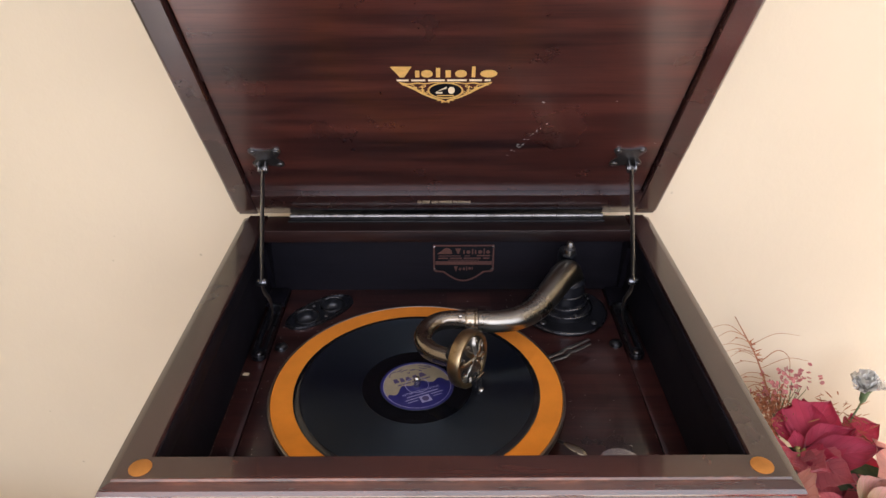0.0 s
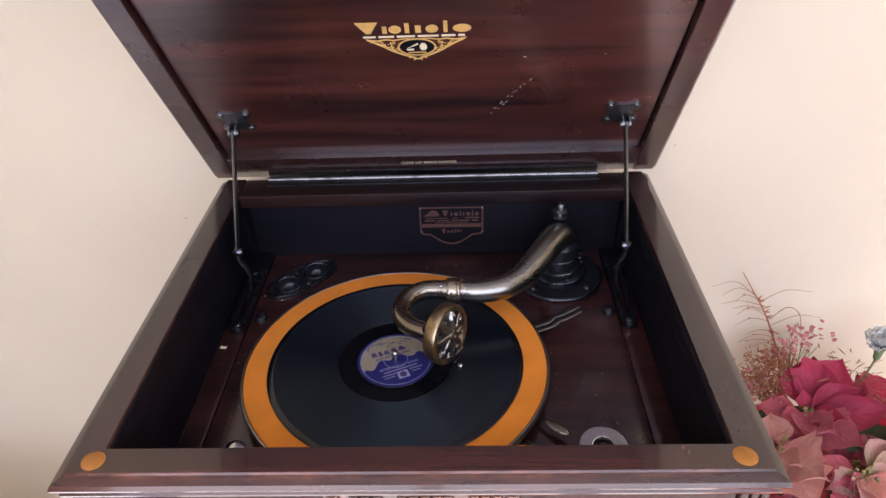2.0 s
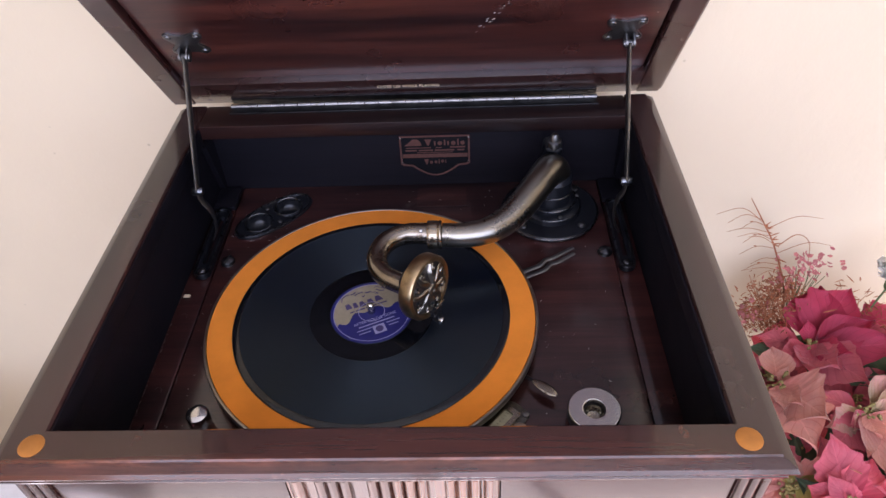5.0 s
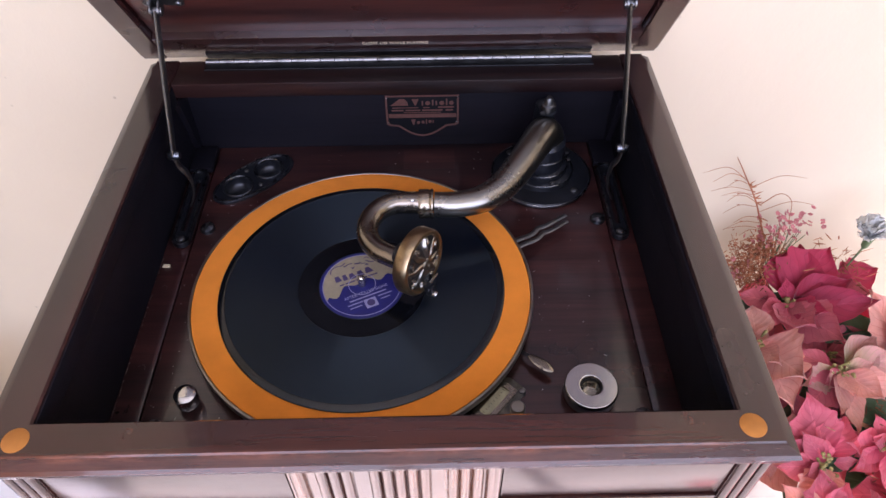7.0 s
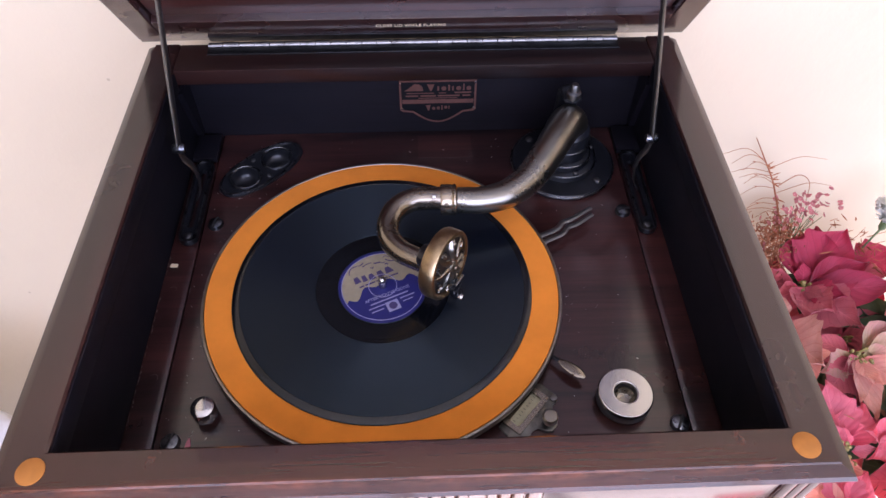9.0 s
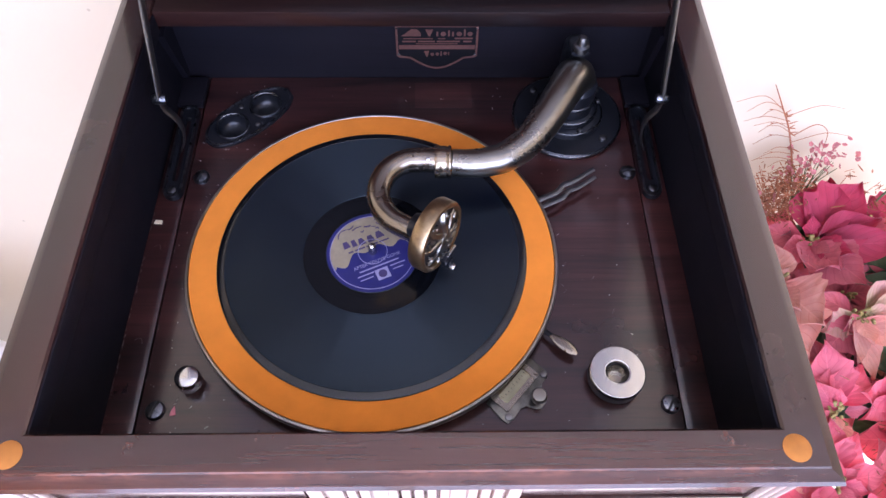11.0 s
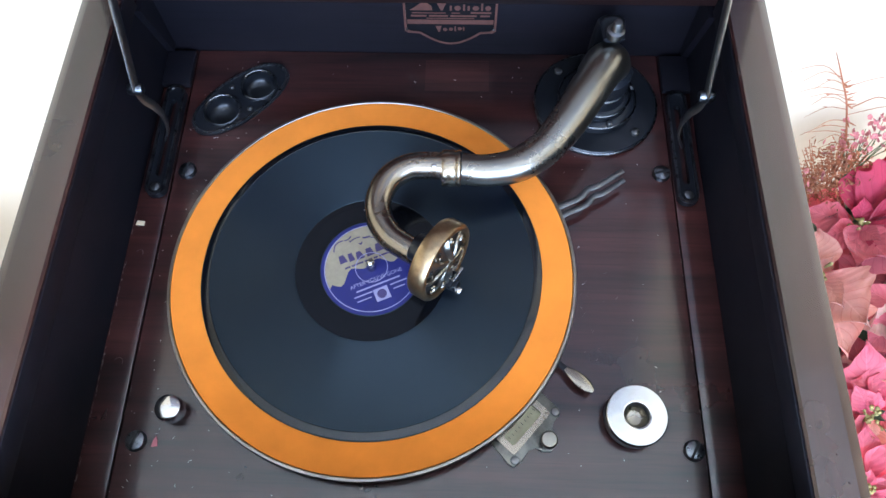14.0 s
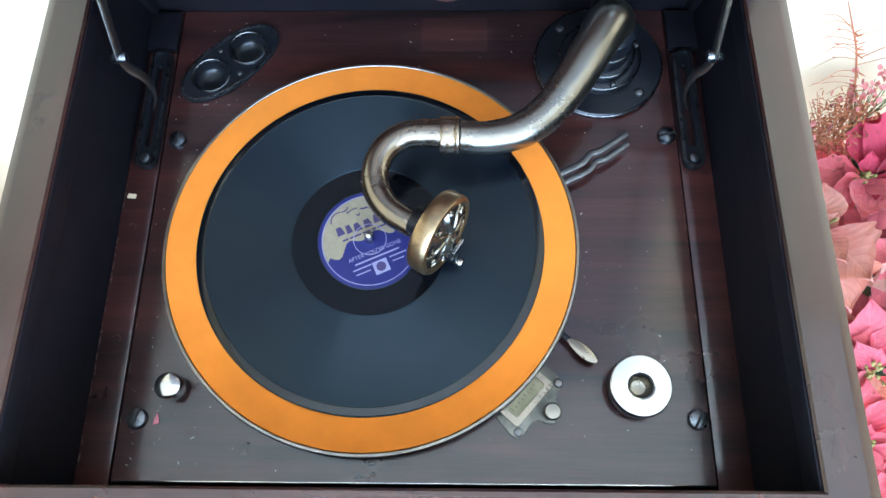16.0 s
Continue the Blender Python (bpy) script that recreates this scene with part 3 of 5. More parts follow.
part("lid_panel", boxed(-0.2405, 0.2405, 0.0320, LL - 0.034, -0.0124, -0.0080), MAHOGANY_LID, lid, "figured mahogany panel with dark flame grain")
LIDP = [(0.0, -0.0123), (0.0, -0.0012), (0.0012, 0.0), (0.0235, 0.0), (0.0245, -0.0022), (0.0270, -0.0030), (0.0300, -0.0070), (0.0310, -0.012), (0.0290, -0.0155), (0.0270, -0.017), (0.0235, -0.017), (0.0235, -0.0123)]
IXL, IY0, IY1 = LW - 0.031, 0.0315, LL - 0.032
for a, b in ((((-IXL, IY0), (-1, 0)), ((-IXL, IY1), (-1, 1))), (((IXL, IY0), (1, 0)), ((IXL, IY1), (1, 1))), (((-IXL, IY1), (-1, 1)), ((IXL, IY1), (1, 1)))):
    a2 = ((a[0][0], 0.0000), a[1]) if a[1][1] == 0 else a
    part("lid_rail", strip(bmesh.new(), [a2, b], LIDP), MAHOGANY_FRAME, lid, angle=25)
part("lid_rail", boxed(-IXL + 0.0003, IXL - 0.0003, 0.0002, IY0 + 0.0110, -0.0122, -0.0002, bevel=0.0012), MAHOGANY_FRAME, lid)
part("instruction_lettering", lettering("CLOSE LID WHILE PLAYING", 0.0054, 1.12), GILT_PALE, lid, "small pale capitals", pose(-0.0035, 0.0275, -0.00018) @ Matrix.Diagonal((0.90, 1.40, 1, 1)))

# gilt transfer: plain shapes in place of the maker's name, scrolls and an oval below
PZ = -0.0078
LOGO_Y = 0.2615                               # top line of the mark along the lid


def gilt(name, outlines, mat=GOLD, z=PZ, thick=0.00025):
    bm = bmesh.new()
    for o in outlines:
        prism(bm, o, z, z + thick)
    return part(name, bm, mat, lid)


def rect(x0, x1, y0, y1):
    return [(x0, y0), (x1, y0), (x1, y1), (x0, y1)]


LX = -0.0025
marks = [[(-0.0515, 0.012), (-0.0315, 0.012), (-0.0390, 0.0), (-0.0430, 0.0)], rect(-0.0285, -0.0245, 0, 0.0075), oval(0.0055, 0.0042, 20, -0.0175, 0.0040),
         rect(-0.0090, -0.0050, 0, 0.0105), rect(0.0000, 0.0050, 0, 0.0078), oval(0.0055, 0.0042, 20, 0.0145, 0.0040),
         rect(0.0245, 0.0280, 0, 0.012), oval(0.0080, 0.0042, 20, 0.0405, 0.0040)]
gilt("gilt_name", [[(LX + x * 1.04, LOGO_Y - 0.0122 + y * 1.25) for x, y in o] for o in marks])
x, bars = -0.0480, []
for w in (0.0115, 0.0140, 0.0165, 0.0190, 0.0125, 0.0060):
    bars.append(rect(LX + x, LX + x + w, LOGO_Y - 0.0178, LOGO_Y - 0.0155))
    x += w + 0.0026
gilt("gilt_line", bars, GILT_PALE)
OY = LOGO_Y - 0.0320
bm = bmesh.new()
ring_plate(bm, oval(0.0180, 0.0122, 40, LX, OY), oval(0.0162, 0.0107, 40, LX, OY), PZ, PZ + 0.00025)
part("gilt_oval", bm, GOLD, lid)
gilt("oval_ground", [oval(0.0158, 0.0103, 40, LX, OY)], PLATE_BLACK)
gilt("oval_shapes", [oval(0.0034, 0.0052, 16, LX + 0.0060, OY + 0.0008), rect(LX - 0.0095, LX - 0.0030, OY - 0.0040, OY - 0.0018), [(LX - 0.009, OY - 0.001), (LX + 0.001, OY + 0.0060), (LX + 0.0015, OY + 0.0040)]], GILT_PALE, PZ + 0.0003)
gilt("oval_bar", [rect(LX - 0.0085, LX + 0.0085, OY - 0.0078, OY - 0.0064)], GOLD, PZ + 0.0003)


def scroll(bm, pts, r):
    sweep(bm, [(x, y, PZ + 0.0002, w * r) for x, y, w in smooth_path([(*p, q) for p, q in pts], 5)], 6, flat=0.25, side=(1, 0.3, 0))


bm = bmesh.new()
for s in (-1, 1):
    def P(x, y):
        return (LX + s * x, LOGO_Y - 0.0195 - y)
    scroll(bm, [(P(0.046, 0.0), 0.6), (P(0.036, 0.0025), 1), (P(0.028, 0.001), 1), (P(0.020, 0.002), 0.8), (P(0.012, 0.0005), 0.8), (P(0.0, 0.0010), 0.8)], 0.0010)
    scroll(bm, [(P(0.045, 0.0012), 0.6), (P(0.037, 0.006), 1.2), (P(0.030, 0.011), 1.2), (P(0.022, 0.0175), 1.2), (P(0.012, 0.0235), 1.1), (P(0.004, 0.0270), 1.0), (P(0.0, 0.0300), 0.7)], 0.0011)
    for cx, cy, rr in ((0.033, 0.0055, 0.0030), (0.0255, 0.0085, 0.0040), (0.0215, 0.0050, 0.0024), (0.019, 0.0145, 0.0026)):
        scroll(bm, [(P(cx + rr * (1 - 0.10 * k) * math.cos(k * 0.8), cy + rr * (1 - 0.10 * k) * math.sin(k * 0.8)), 1 - 0.07 * k) for k in range(9)], 0.0008)
    for cx, cy, a in ((0.040, 0.003, 20), (0.030, 0.0085, 50), (0.0225, 0.0125, 70), (0.006, 0.0265, 30), (0.003, 0.0285, 80)):
        leaf = [(0.0032 * math.cos(t) * (1 if math.cos(t) > 0 else 0.6), 0.0013 * math.sin(t)) for t in [2 * math.pi * k / 10 for k in range(10)]]
        q = radians(a)
        prism(bm, [(P(cx, cy)[0] + s * (lx * math.cos(q) - ly * math.sin(q)), P(cx, cy)[1] - (lx * math.sin(q) + ly * math.cos(q))) for lx, ly in leaf], PZ, PZ + 0.00025)
part("gilt_scrolls", bm, GOLD, lid, "gold scrollwork")
# scratches in the panel's varnish
rnd = random.Random(4)
bm = bmesh.new()
for k in range(16):
    t = k / 15
    x, y = 0.071 + 0.034 * t + rnd.uniform(-0.004, 0.004), 0.120 + 0.052 * t + rnd.uniform(-0.004, 0.004)
    l, w, a = rnd.uniform(0.0005, 0.0022), rnd.uniform(0.0002, 0.0004), rnd.uniform(0.2, 1.1)
    prism(bm, [(x + l * math.cos(a), y + l * math.sin(a)), (x - w, y + w), (x - l * math.cos(a) * 0.7, y - l * math.sin(a)), (x + w, y - w)], PZ - 0.0001, PZ + 0.00012)
for x, y, l in ((0.0985, 0.2105, 0.0018), (0.174, 0.212, 0.0010), (0.232, 0.140, 0.0008)):
    prism(bm, [(x - l, y + l * 0.4), (x, y + l * 0.6), (x + l, y - l * 0.3), (x, y - l * 0.1)], PZ - 0.0001, PZ + 0.00012)
tagged(part("varnish_scratches", bm, DUST, lid), kind="stuff")

# piano hinge
HX0, HX1, HY, HZ = -0.1995, 0.1985, 0.2365, 1.0305
hinge = part("hinge", boxed(HX0, HX1, HY - 0.0125, HY - 0.001, R - 0.0003, R + 0.0014, bevel=0.0004), HINGE_LEAF, gram, "long dark piano hinge")
bm = bmesh.new()
box(bm, HX0, HX1, 0.0005, 0.0120, -0.0002, 0.0012, bevel=0.0004)
part("upper_leaf", bm, HINGE_LEAF, hinge, m=LID)
count = 27
step = (HX1 - HX0) / count
for k in range(count):
    r = 0.0030 if k % 2 else 0.0027
    part("knuckle", lathe(bmesh.new(), [(0, 0), (r, 0.0002), (r, step - 0.0004), (0, step - 0.0002)], Matrix(((0, 0, 1, HX0 + k * step), (1, 0, 0, HY), (0, 1, 0, HZ), (0, 0, 0, 1))), 12), HINGE_METAL, hinge)

# lid stays, their lid brackets and slotted plates
for s in (-1, 1):
    bx, by = s * 0.2075, 0.1150                        # bracket centre in lid space
    outline = []
    for k, (x, y) in enumerate([(0.0135, 0.0125), (-0.0135, 0.0125), (-0.0135, -0.0125), (0.0135, -0.0125)]):
        a0 = (-60, 30, 120, 210)[k]
        outline += [(x + 0.0052 * math.cos(radians(a0 + 30 * j)), y + 0.0052 * math.sin(radians(a0 + 30 * j))) for j in range(7)]
        nx, ny = [(0, 0.0135), (-0.0105, 0), (0, -0.0135), (0.0105, 0)][k]
        outline.append((nx, ny))
    bracket = part("stay_bracket", prism(bmesh.new(), outline, 0, 0.0022, pose(0, 0, 0), bevel=0.0006), STEEL, lid, "dull steel bracket screwed to the lid", pose(bx, by, PZ))
    for x, y in ((0.0135, 0.0125), (-0.0135, 0.0125), (-0.0135, -0.0125), (0.0135, -0.0125)):
        bm = bmesh.new()
        screw(bm, pose(bx + x, by + y, PZ + 0.0022), 0.0033, 0.0016)
        part("bracket_screw", bm, STEEL, lid)
    px, py = s * 0.2130, by - 0.010
    bm = bmesh.new()
    for o in (-0.0042, 0.0030):
        prism(bm, rounded(-0.0062, 0.0062, -0.0025, 0.0120, 0.0050), o, o + 0.0016, Matrix(((0, 0, 1, px), (1, 0, 0, py), (0, 1, 0, PZ + 0.0025), (0, 0, 0, 1))))
    part("bracket_ears", bm, STEEL, lid)
    pivot_top = LID @ Vector((px, py, PZ + 0.0100))
    pivot_low = Vector((s * 0.2140, 0.1230, 1.0020))
    stay = part("lid_stay", sweep(bmesh.new(), [(*(pivot_top.lerp(pivot_low, t)), 0.0056) for t in (0, 0.02, 0.5, 0.98, 1)], 12, flat=0.36, side=(0, 1, 0.3)), STEEL, gram, "flat steel lid stay")
    part("stay_pivot", lathe(bmesh.new(), [(0, -0.0060), (0.0036, -0.0056), (0.0044, -0.0040), (0.0044, 0.0040), (0.0036, 0.0056), (0, 0.0060)], Matrix(((0, 0, 1, pivot_low.x), (1, 0, 0, pivot_low.y), (0, 1, 0, pivot_low.z), (0, 0, 0, 1))), 18), WORN_IRON, stay)
    part("stay_pivot", lathe(bmesh.new(), [(0, -0.0062), (0.0030, -0.0058), (0.0036, -0.0045), (0.0036, 0.0045), (0.0030, 0.0058), (0, 0.0062)], Matrix(((0, 0, 1, pivot_top.x), (1, 0, 0, pivot_top.y), (0, 1, 0, pivot_top.z), (0, 0, 0, 1))), 18), STEEL, stay)
    low = smooth_path([(s * 0.2140, 0.1230, 1.0020, 0.0042), (s * 0.2125, 0.1225, 0.9900, 0.0044), (s * 0.2080, 0.1235, 0.9790, 0.0042), (s * 0.2065, 0.1240, 0.9650, 0.0036), (s * 0.2085, 0.1220, 0.9500, 0.0034), (s * 0.2140, 0.1200, 0.9385, 0.0030)], 6)
    part("stay_slide", sweep(bmesh.new(), low, 10, flat=0.34, side=(0, 1, 0)), STEEL, stay)
    # slotted plate on the ledge
    cx = s * 0.2152
    lo, hi = 0.0680, 0.1760
    outer, inner = rounded(cx - 0.0085, cx + 0.0085, lo, hi, 0.0080, 8), rounded(cx - 0.0026, cx + 0.0026, lo + 0.018, hi - 0.014, 0.0025, 8)
    plate = part("slot_plate", ring_plate(bmesh.new(), outer, inner, ZB + 0.0008, ZB + 0.0060), BLACK_IRON, gram, "black slotted iron plate for the lid stay")
    bm = bmesh.new()
    ring_plate(bm, rounded(cx - 0.0085, cx + 0.0085, lo, hi, 0.0080, 8), rounded(cx - 0.0064, cx + 0.0064, lo + 0.0022, hi - 0.0022, 0.0058, 8), ZB + 0.0060, ZB + 0.0078)
    part("plate_rim", bm, WORN_IRON, plate)
    bm = bmesh.new()
    screw(bm, pose(cx, 0.0755, ZB + 0.0060), 0.0042, 0.0024)
    part("plate_screw", bm, STEEL, plate)

# maker's plate on the back wall: plain shapes only
PM = Matrix(((1, 0, 0, 0.0217), (0, 0, -1, 0.2209), (0, 1, 0, 0.9965), (0, 0, 0, 1)))
HWP = 0.0385


def shield(grow):
    w = HWP + grow
    pts = [(-w, grow), (-w, -0.0360 - grow), (-w + 0.003, -0.0385 - grow), (-0.026 - grow * 0.5, -0.0395 - grow)]
    pts += [(-0.026 + 0.052 * t - grow * (0.5 - t), -0.0395 - 0.0135 * math.sin(math.pi * t) - grow) for t in [k / 12 for k in range(1, 12)]]
    pts += [(0.026 + grow * 0.5, -0.0395 - grow), (w - 0.003, -0.0385 - grow), (w, -0.0360 - grow), (w, grow)]
    return pts[::-1]


plate = part("maker_plate", prism(bmesh.new(), shield(0.0), 0, 0.0010), PLATE_BLACK, gram, "small black maker's plate with copper border and print", PM)
part("plate_border", ring_plate(bmesh.new(), shield(0.0006), shield(-0.0013), 0.0008, 0.0016), COPPER, plate)


def plate_print(name, outlines):
    bm = bmesh.new()
    for o in outlines:
        prism(bm, o, 0.0010, 0.0013)
    part(name, bm, COPPER, plate)


plate_print("copper_band", [rect(-0.0365, 0.0365, -0.0285, -0.0235)])
for line in (rect(-0.032, -0.004, -0.0160, -0.0150), rect(0.001, 0.008, -0.0160, -0.0150), rect(0.017, 0.034, -0.0160, -0.0142), rect(-0.033, -0.020, -0.0198, -0.0180), rect(-0.018, -0.002, -0.0198, -0.0180), rect(0, 0.022, -0.0198, -0.0180), rect(0.025, 0.033, -0.0198, -0.0180), rect(-0.02, 0.02, -0.0222, -0.0213)):
    plate_print("copper_line", [line])
plate_print("copper_name", [[(-0.011, -0.0045), (-0.0035, -0.0045), (-0.0065, -0.0125), (-0.0078, -0.0125)], rect(-0.0005, 0.0012, -0.0125, -0.0070), oval(0.0026, 0.0026, 14, 0.0060, -0.0098), rect(0.0105, 0.0122, -0.0125, -0.0055), rect(0.0143, 0.0160, -0.0125, -0.0072), oval(0.0026, 0.0026, 14, 0.0210, -0.0098), rect(0.0254, 0.0270, -0.0125, -0.0045), oval(0.0024, 0.0026, 14, 0.0312, -0.0098)])
plate_print("copper_shapes", [[(-0.034, -0.0125), (-0.030, -0.0095), (-0.024, -0.0040), (-0.019, -0.0042), (-0.0155, -0.0080), (-0.0150, -0.0125)]])
plate_print("copper_mark", [[(-0.0125, -0.0312), (-0.0075, -0.0308), (-0.0092, -0.0382), (-0.0102, -0.0382)], oval(0.0017, 0.0020, 12, -0.0045, -0.0352), oval(0.0017, 0.0020, 12, 0.0005, -0.0348), rect(0.0035, 0.0048, -0.0372, -0.0312), oval(0.0018, 0.0020, 12, 0.0080, -0.0340), rect(0.0108, 0.0120, -0.0362, -0.0322)])
for x, y in ((-0.0378, -0.0022), (0.0378, -0.0022), (-0.0370, -0.0345), (0.0370, -0.0345)):
    bm = bmesh.new()
    screw(bm, pose(x, y, 0.0014), 0.0013, 0.0009)
    part("plate_pin", bm, NICKEL_BRIGHT, plate)

# ---------------------------------------------------------------- turntable and record
SX, SY = -0.0327, 0.0018
turn = part("turntable", lathe(bmesh.new(), [(0, -0.0110), (0.146, -0.0110), (0.1500, -0.0100), (0.1525, -0.0065), (0.1530, -0.0020), (0.1522, 0.0002), (0.1505, 0.0004), (0.1495, -0.0006), (0, -0.0006)], segments=128), RIM_METAL, gram, "turntable with orange felt and nickel rim", pose(SX, SY, ZB + 0.0182))
part("felt", lathe(bmesh.new(), [(0.0, -0.0005), (0.1496, -0.0005), (0.1494, 0.0004), (0.148, 0.0008), (0, 0.0008)], segments=128), FELT, turn, "orange felt mat")
part("spindle", lathe(bmesh.new(), [(0.0036, 0), (0.0036, 0.0100), (0.0030, 0.0125), (0.0016, 0.0137), (0, 0.0140)], segments=20), NICKEL_BRIGHT, turn)
part("bearing", lathe(bmesh.new(), [(0.012, -0.0187), (0.012, -0.0112), (0, -0.0112)], segments=24), STEEL, turn)
record = part("record", lathe(bmesh.new(), [(0.0035, 0.0), (0.1262, 0.0), (0.1270, 0.0005), (0.1268, 0.0009), (0.1260, 0.0011), (0.1206, 0.0021), (0.0575, 0.0021), (0.0570, 0.0017), (0.0385, 0.0017), (0.0382, 0.0021), (0.0035, 0.0021), (0.0035, 0.0)], segments=160), SHELLAC, m=pose(SX, SY, ZB + 0.0191))
tagged(record, "black shellac record with a blue paper label, lying on orange felt", "record")
bm = lathe(bmesh.new(), [(0.1264, 0.00112), (0.1256, 0.00145), (0.1208, 0.00235), (0.1204, 0.0021)], segments=160)
part("lead_in", bm, SHELLAC_EDGE, record)
part("run_out", ring_plate(bmesh.new(), oval(0.0568, 0.0568, 96), oval(0.0380, 0.0380, 96), 0.00165, 0.00185), SHELLAC_SMOOTH, record)
bm = bmesh.new()
for r in (0.0530, 0.0420):
    ring_plate(bm, oval(r + 0.00018, r + 0.00018, 96), oval(r - 0.00018, r - 0.00018, 96), 0.0018, 0.00205)
part("run_out_groove", bm, SHELLAC_SMOOTH, record)
LROT = pose(0, 0, 0, 0, 0, 24)
label = part("paper_label", ring_plate(bmesh.new(), oval(0.0377, 0.0377, 72), oval(0.0036, 0.0036, 72), 0.0020, 0.00225), LABEL_BLUE, record, "blue paper label with cream printed band", LROT)


def print_on(name, outlines, mat, z=0.00225, thick=0.00012):
    bm = bmesh.new()
    for o in outlines:
        prism(bm, o, z, z + thick)
    return part(name, bm, mat, label)


# cream upper field with a wavy lower edge
arc = [(0.0345 * math.cos(radians(a)), 0.0345 * math.sin(radians(a))) for a in range(-12, 193, 5)]
low = [(-0.0345 + 0.069 * k / 24, 0.0035 + 0.0045 * math.cos(k * 0.9) * (0.35 + abs(k - 12) / 16) - 0.010 * (abs(k - 12) / 12) ** 2) for k in range(1, 24)]
print_on("cream_field", [arc + low], LABEL_CREAM)
# plain shapes for the maker's mark
zz = 0.00238
rl = random.Random(21)
marks, lines = [], []
for x, w, cut in ((-0.0205, 0.0058, 0.0016), (-0.0134, 0.0044, 0.0008), (-0.0076, 0.0062, 0.0022), (0.0002, 0.0060, 0.0014), (0.0078, 0.0074, 0.0030)):
    y0 = 0.0088 + 0.0025 * abs(x + w / 2) / 0.02
    marks.append([(x, y0), (x + w, y0 + 0.0003), (x + w - cut * 0.5, y0 + 0.0040), (x + w - cut, y0 + 0.0068), (x + cut * 0.4, y0 + 0.0066), (x + 0.0002, y0 + 0.0035)])
for k in range(26):
    a0, rr = rl.uniform(25, 155), rl.uniform(0.0200, 0.0325)
    span, wd = rl.uniform(7, 22), rl.uniform(0.0003, 0.0007)
    wave = rl.uniform(-0.0022, 0.0022)
    steps = [(a0 + span * j / 6, rr + wave * math.sin(j / 6 * math.pi)) for j in range(7)]
    if max(q[1] for q in steps) < 0.0335 and all(15 < q[0] < 165 and q[1] * math.sin(radians(q[0])) > 0.0185 for q in steps):
        lines.append([((q[1] + wd) * math.cos(radians(q[0])), (q[1] + wd) * math.sin(radians(q[0]))) for q in steps] + [((q[1] - wd) * math.cos(radians(q[0])), (q[1] - wd) * math.sin(radians(q[0]))) for q in reversed(steps)])
print_on("mark_shapes", marks, LABEL_INK, zz)
print_on("mark_lines", [rect(x, x + w, 0.0058, 0.0072) for x, w in ((-0.0185, 0.0042), (-0.0132, 0.0090), (-0.0030, 0.0060), (0.0042, 0.0032), (0.0086, 0.0085))], LABEL_INK, zz)
print_on("scroll_lines", lines, LABEL_INK, zz)
bm = lettering("AFTER YOU'VE GONE", 0.0042)
part("title_lettering", bm, LABEL_PALE, label, m=pose(0, -0.0098, 0.00235))
print_on("small_print", [rect(-0.017, 0.017, -0.0150, -0.0138), rect(-0.020, -0.006, -0.0188, -0.0178), rect(0.008, 0.021, -0.0188, -0.0178), rect(-0.019, -0.008, -0.0225, -0.0216), rect(0.009, 0.018, -0.0225, -0.0216), rect(-0.0055, 0.0055, -0.0275, -0.0175)], LABEL_PALE)
print_on("stamp_oval", [oval(0.0036, 0.0036, 20, 0, -0.0225)], LABEL_INK, zz)
bm = ring_plate(bmesh.new(), oval(0.0122, 0.0122, 48), oval(0.0117, 0.0117, 48), 0.0024, 0.0026)
part("pressed_ring", bm, LABEL_PALE, label)
bm = ring_plate(bmesh.new(), oval(0.0352, 0.0352, 72), oval(0.0346, 0.0346, 72), 0.00225, 0.0024)
part("printed_ring", bm, LABEL_PALE, label)

# ---------------------------------------------------------------- tonearm
AX, AY = 0.1470, 0.1660
arm = part("tonearm", sweep(bmesh.new(), smooth_path([
    (0.1490, 0.1690, 0.9700, 0.0178), (0.1489, 0.1688, 0.9760, 0.0178), (0.1478, 0.1668, 0.9830, 0.0177), (0.1445, 0.1612, 0.9895, 0.0172), (0.1385, 0.1510, 0.9925, 0.0165), (0.1270, 0.1305, 0.9930, 0.0153),
    (0.1120, 0.1072, 0.9895, 0.0146), (0.0955, 0.0868, 0.9862, 0.0136), (0.0755, 0.0720, 0.9855, 0.0127), (0.0530, 0.0666, 0.9855, 0.0119), (0.0330, 0.0668, 0.9860, 0.0112)], 8), 32), NICKEL, gram, "curved nickel tonearm with worn gooseneck")
part("arm_post", lathe(bmesh.new(), [(0.0190, 0.9500), (0.0190, 0.9660), (0.0200, 0.9668), (0.0200, 0.9700), (0.0186, 0.9712), (0, 0.9712)], pose(0.1490, 0.1690, 0), 40), BLACK_IRON, arm)
neck = smooth_path([(0.0300, 0.0672, 0.9860, 0.0105), (0.0120, 0.0690, 0.9865, 0.0103), (-0.0060, 0.0670, 0.9868, 0.0101), (-0.0200, 0.0570, 0.9865, 0.0099), (-0.0265, 0.0410, 0.9860, 0.0098), (-0.0250, 0.0250, 0.9860, 0.0098), (-0.0165, 0.0110, 0.9870, 0.0096), (-0.0040, 0.0015, 0.9885, 0.0094), (0.0060, -0.0045, 0.9895, 0.0092)], 8)
part("gooseneck", sweep(bmesh.new(), neck, 28), NICKEL_WORN, arm, "gooseneck with plating worn through")
m = look((0.0255, 0.0672, 0.9862), (0.1255, 0.0660, 0.9862))
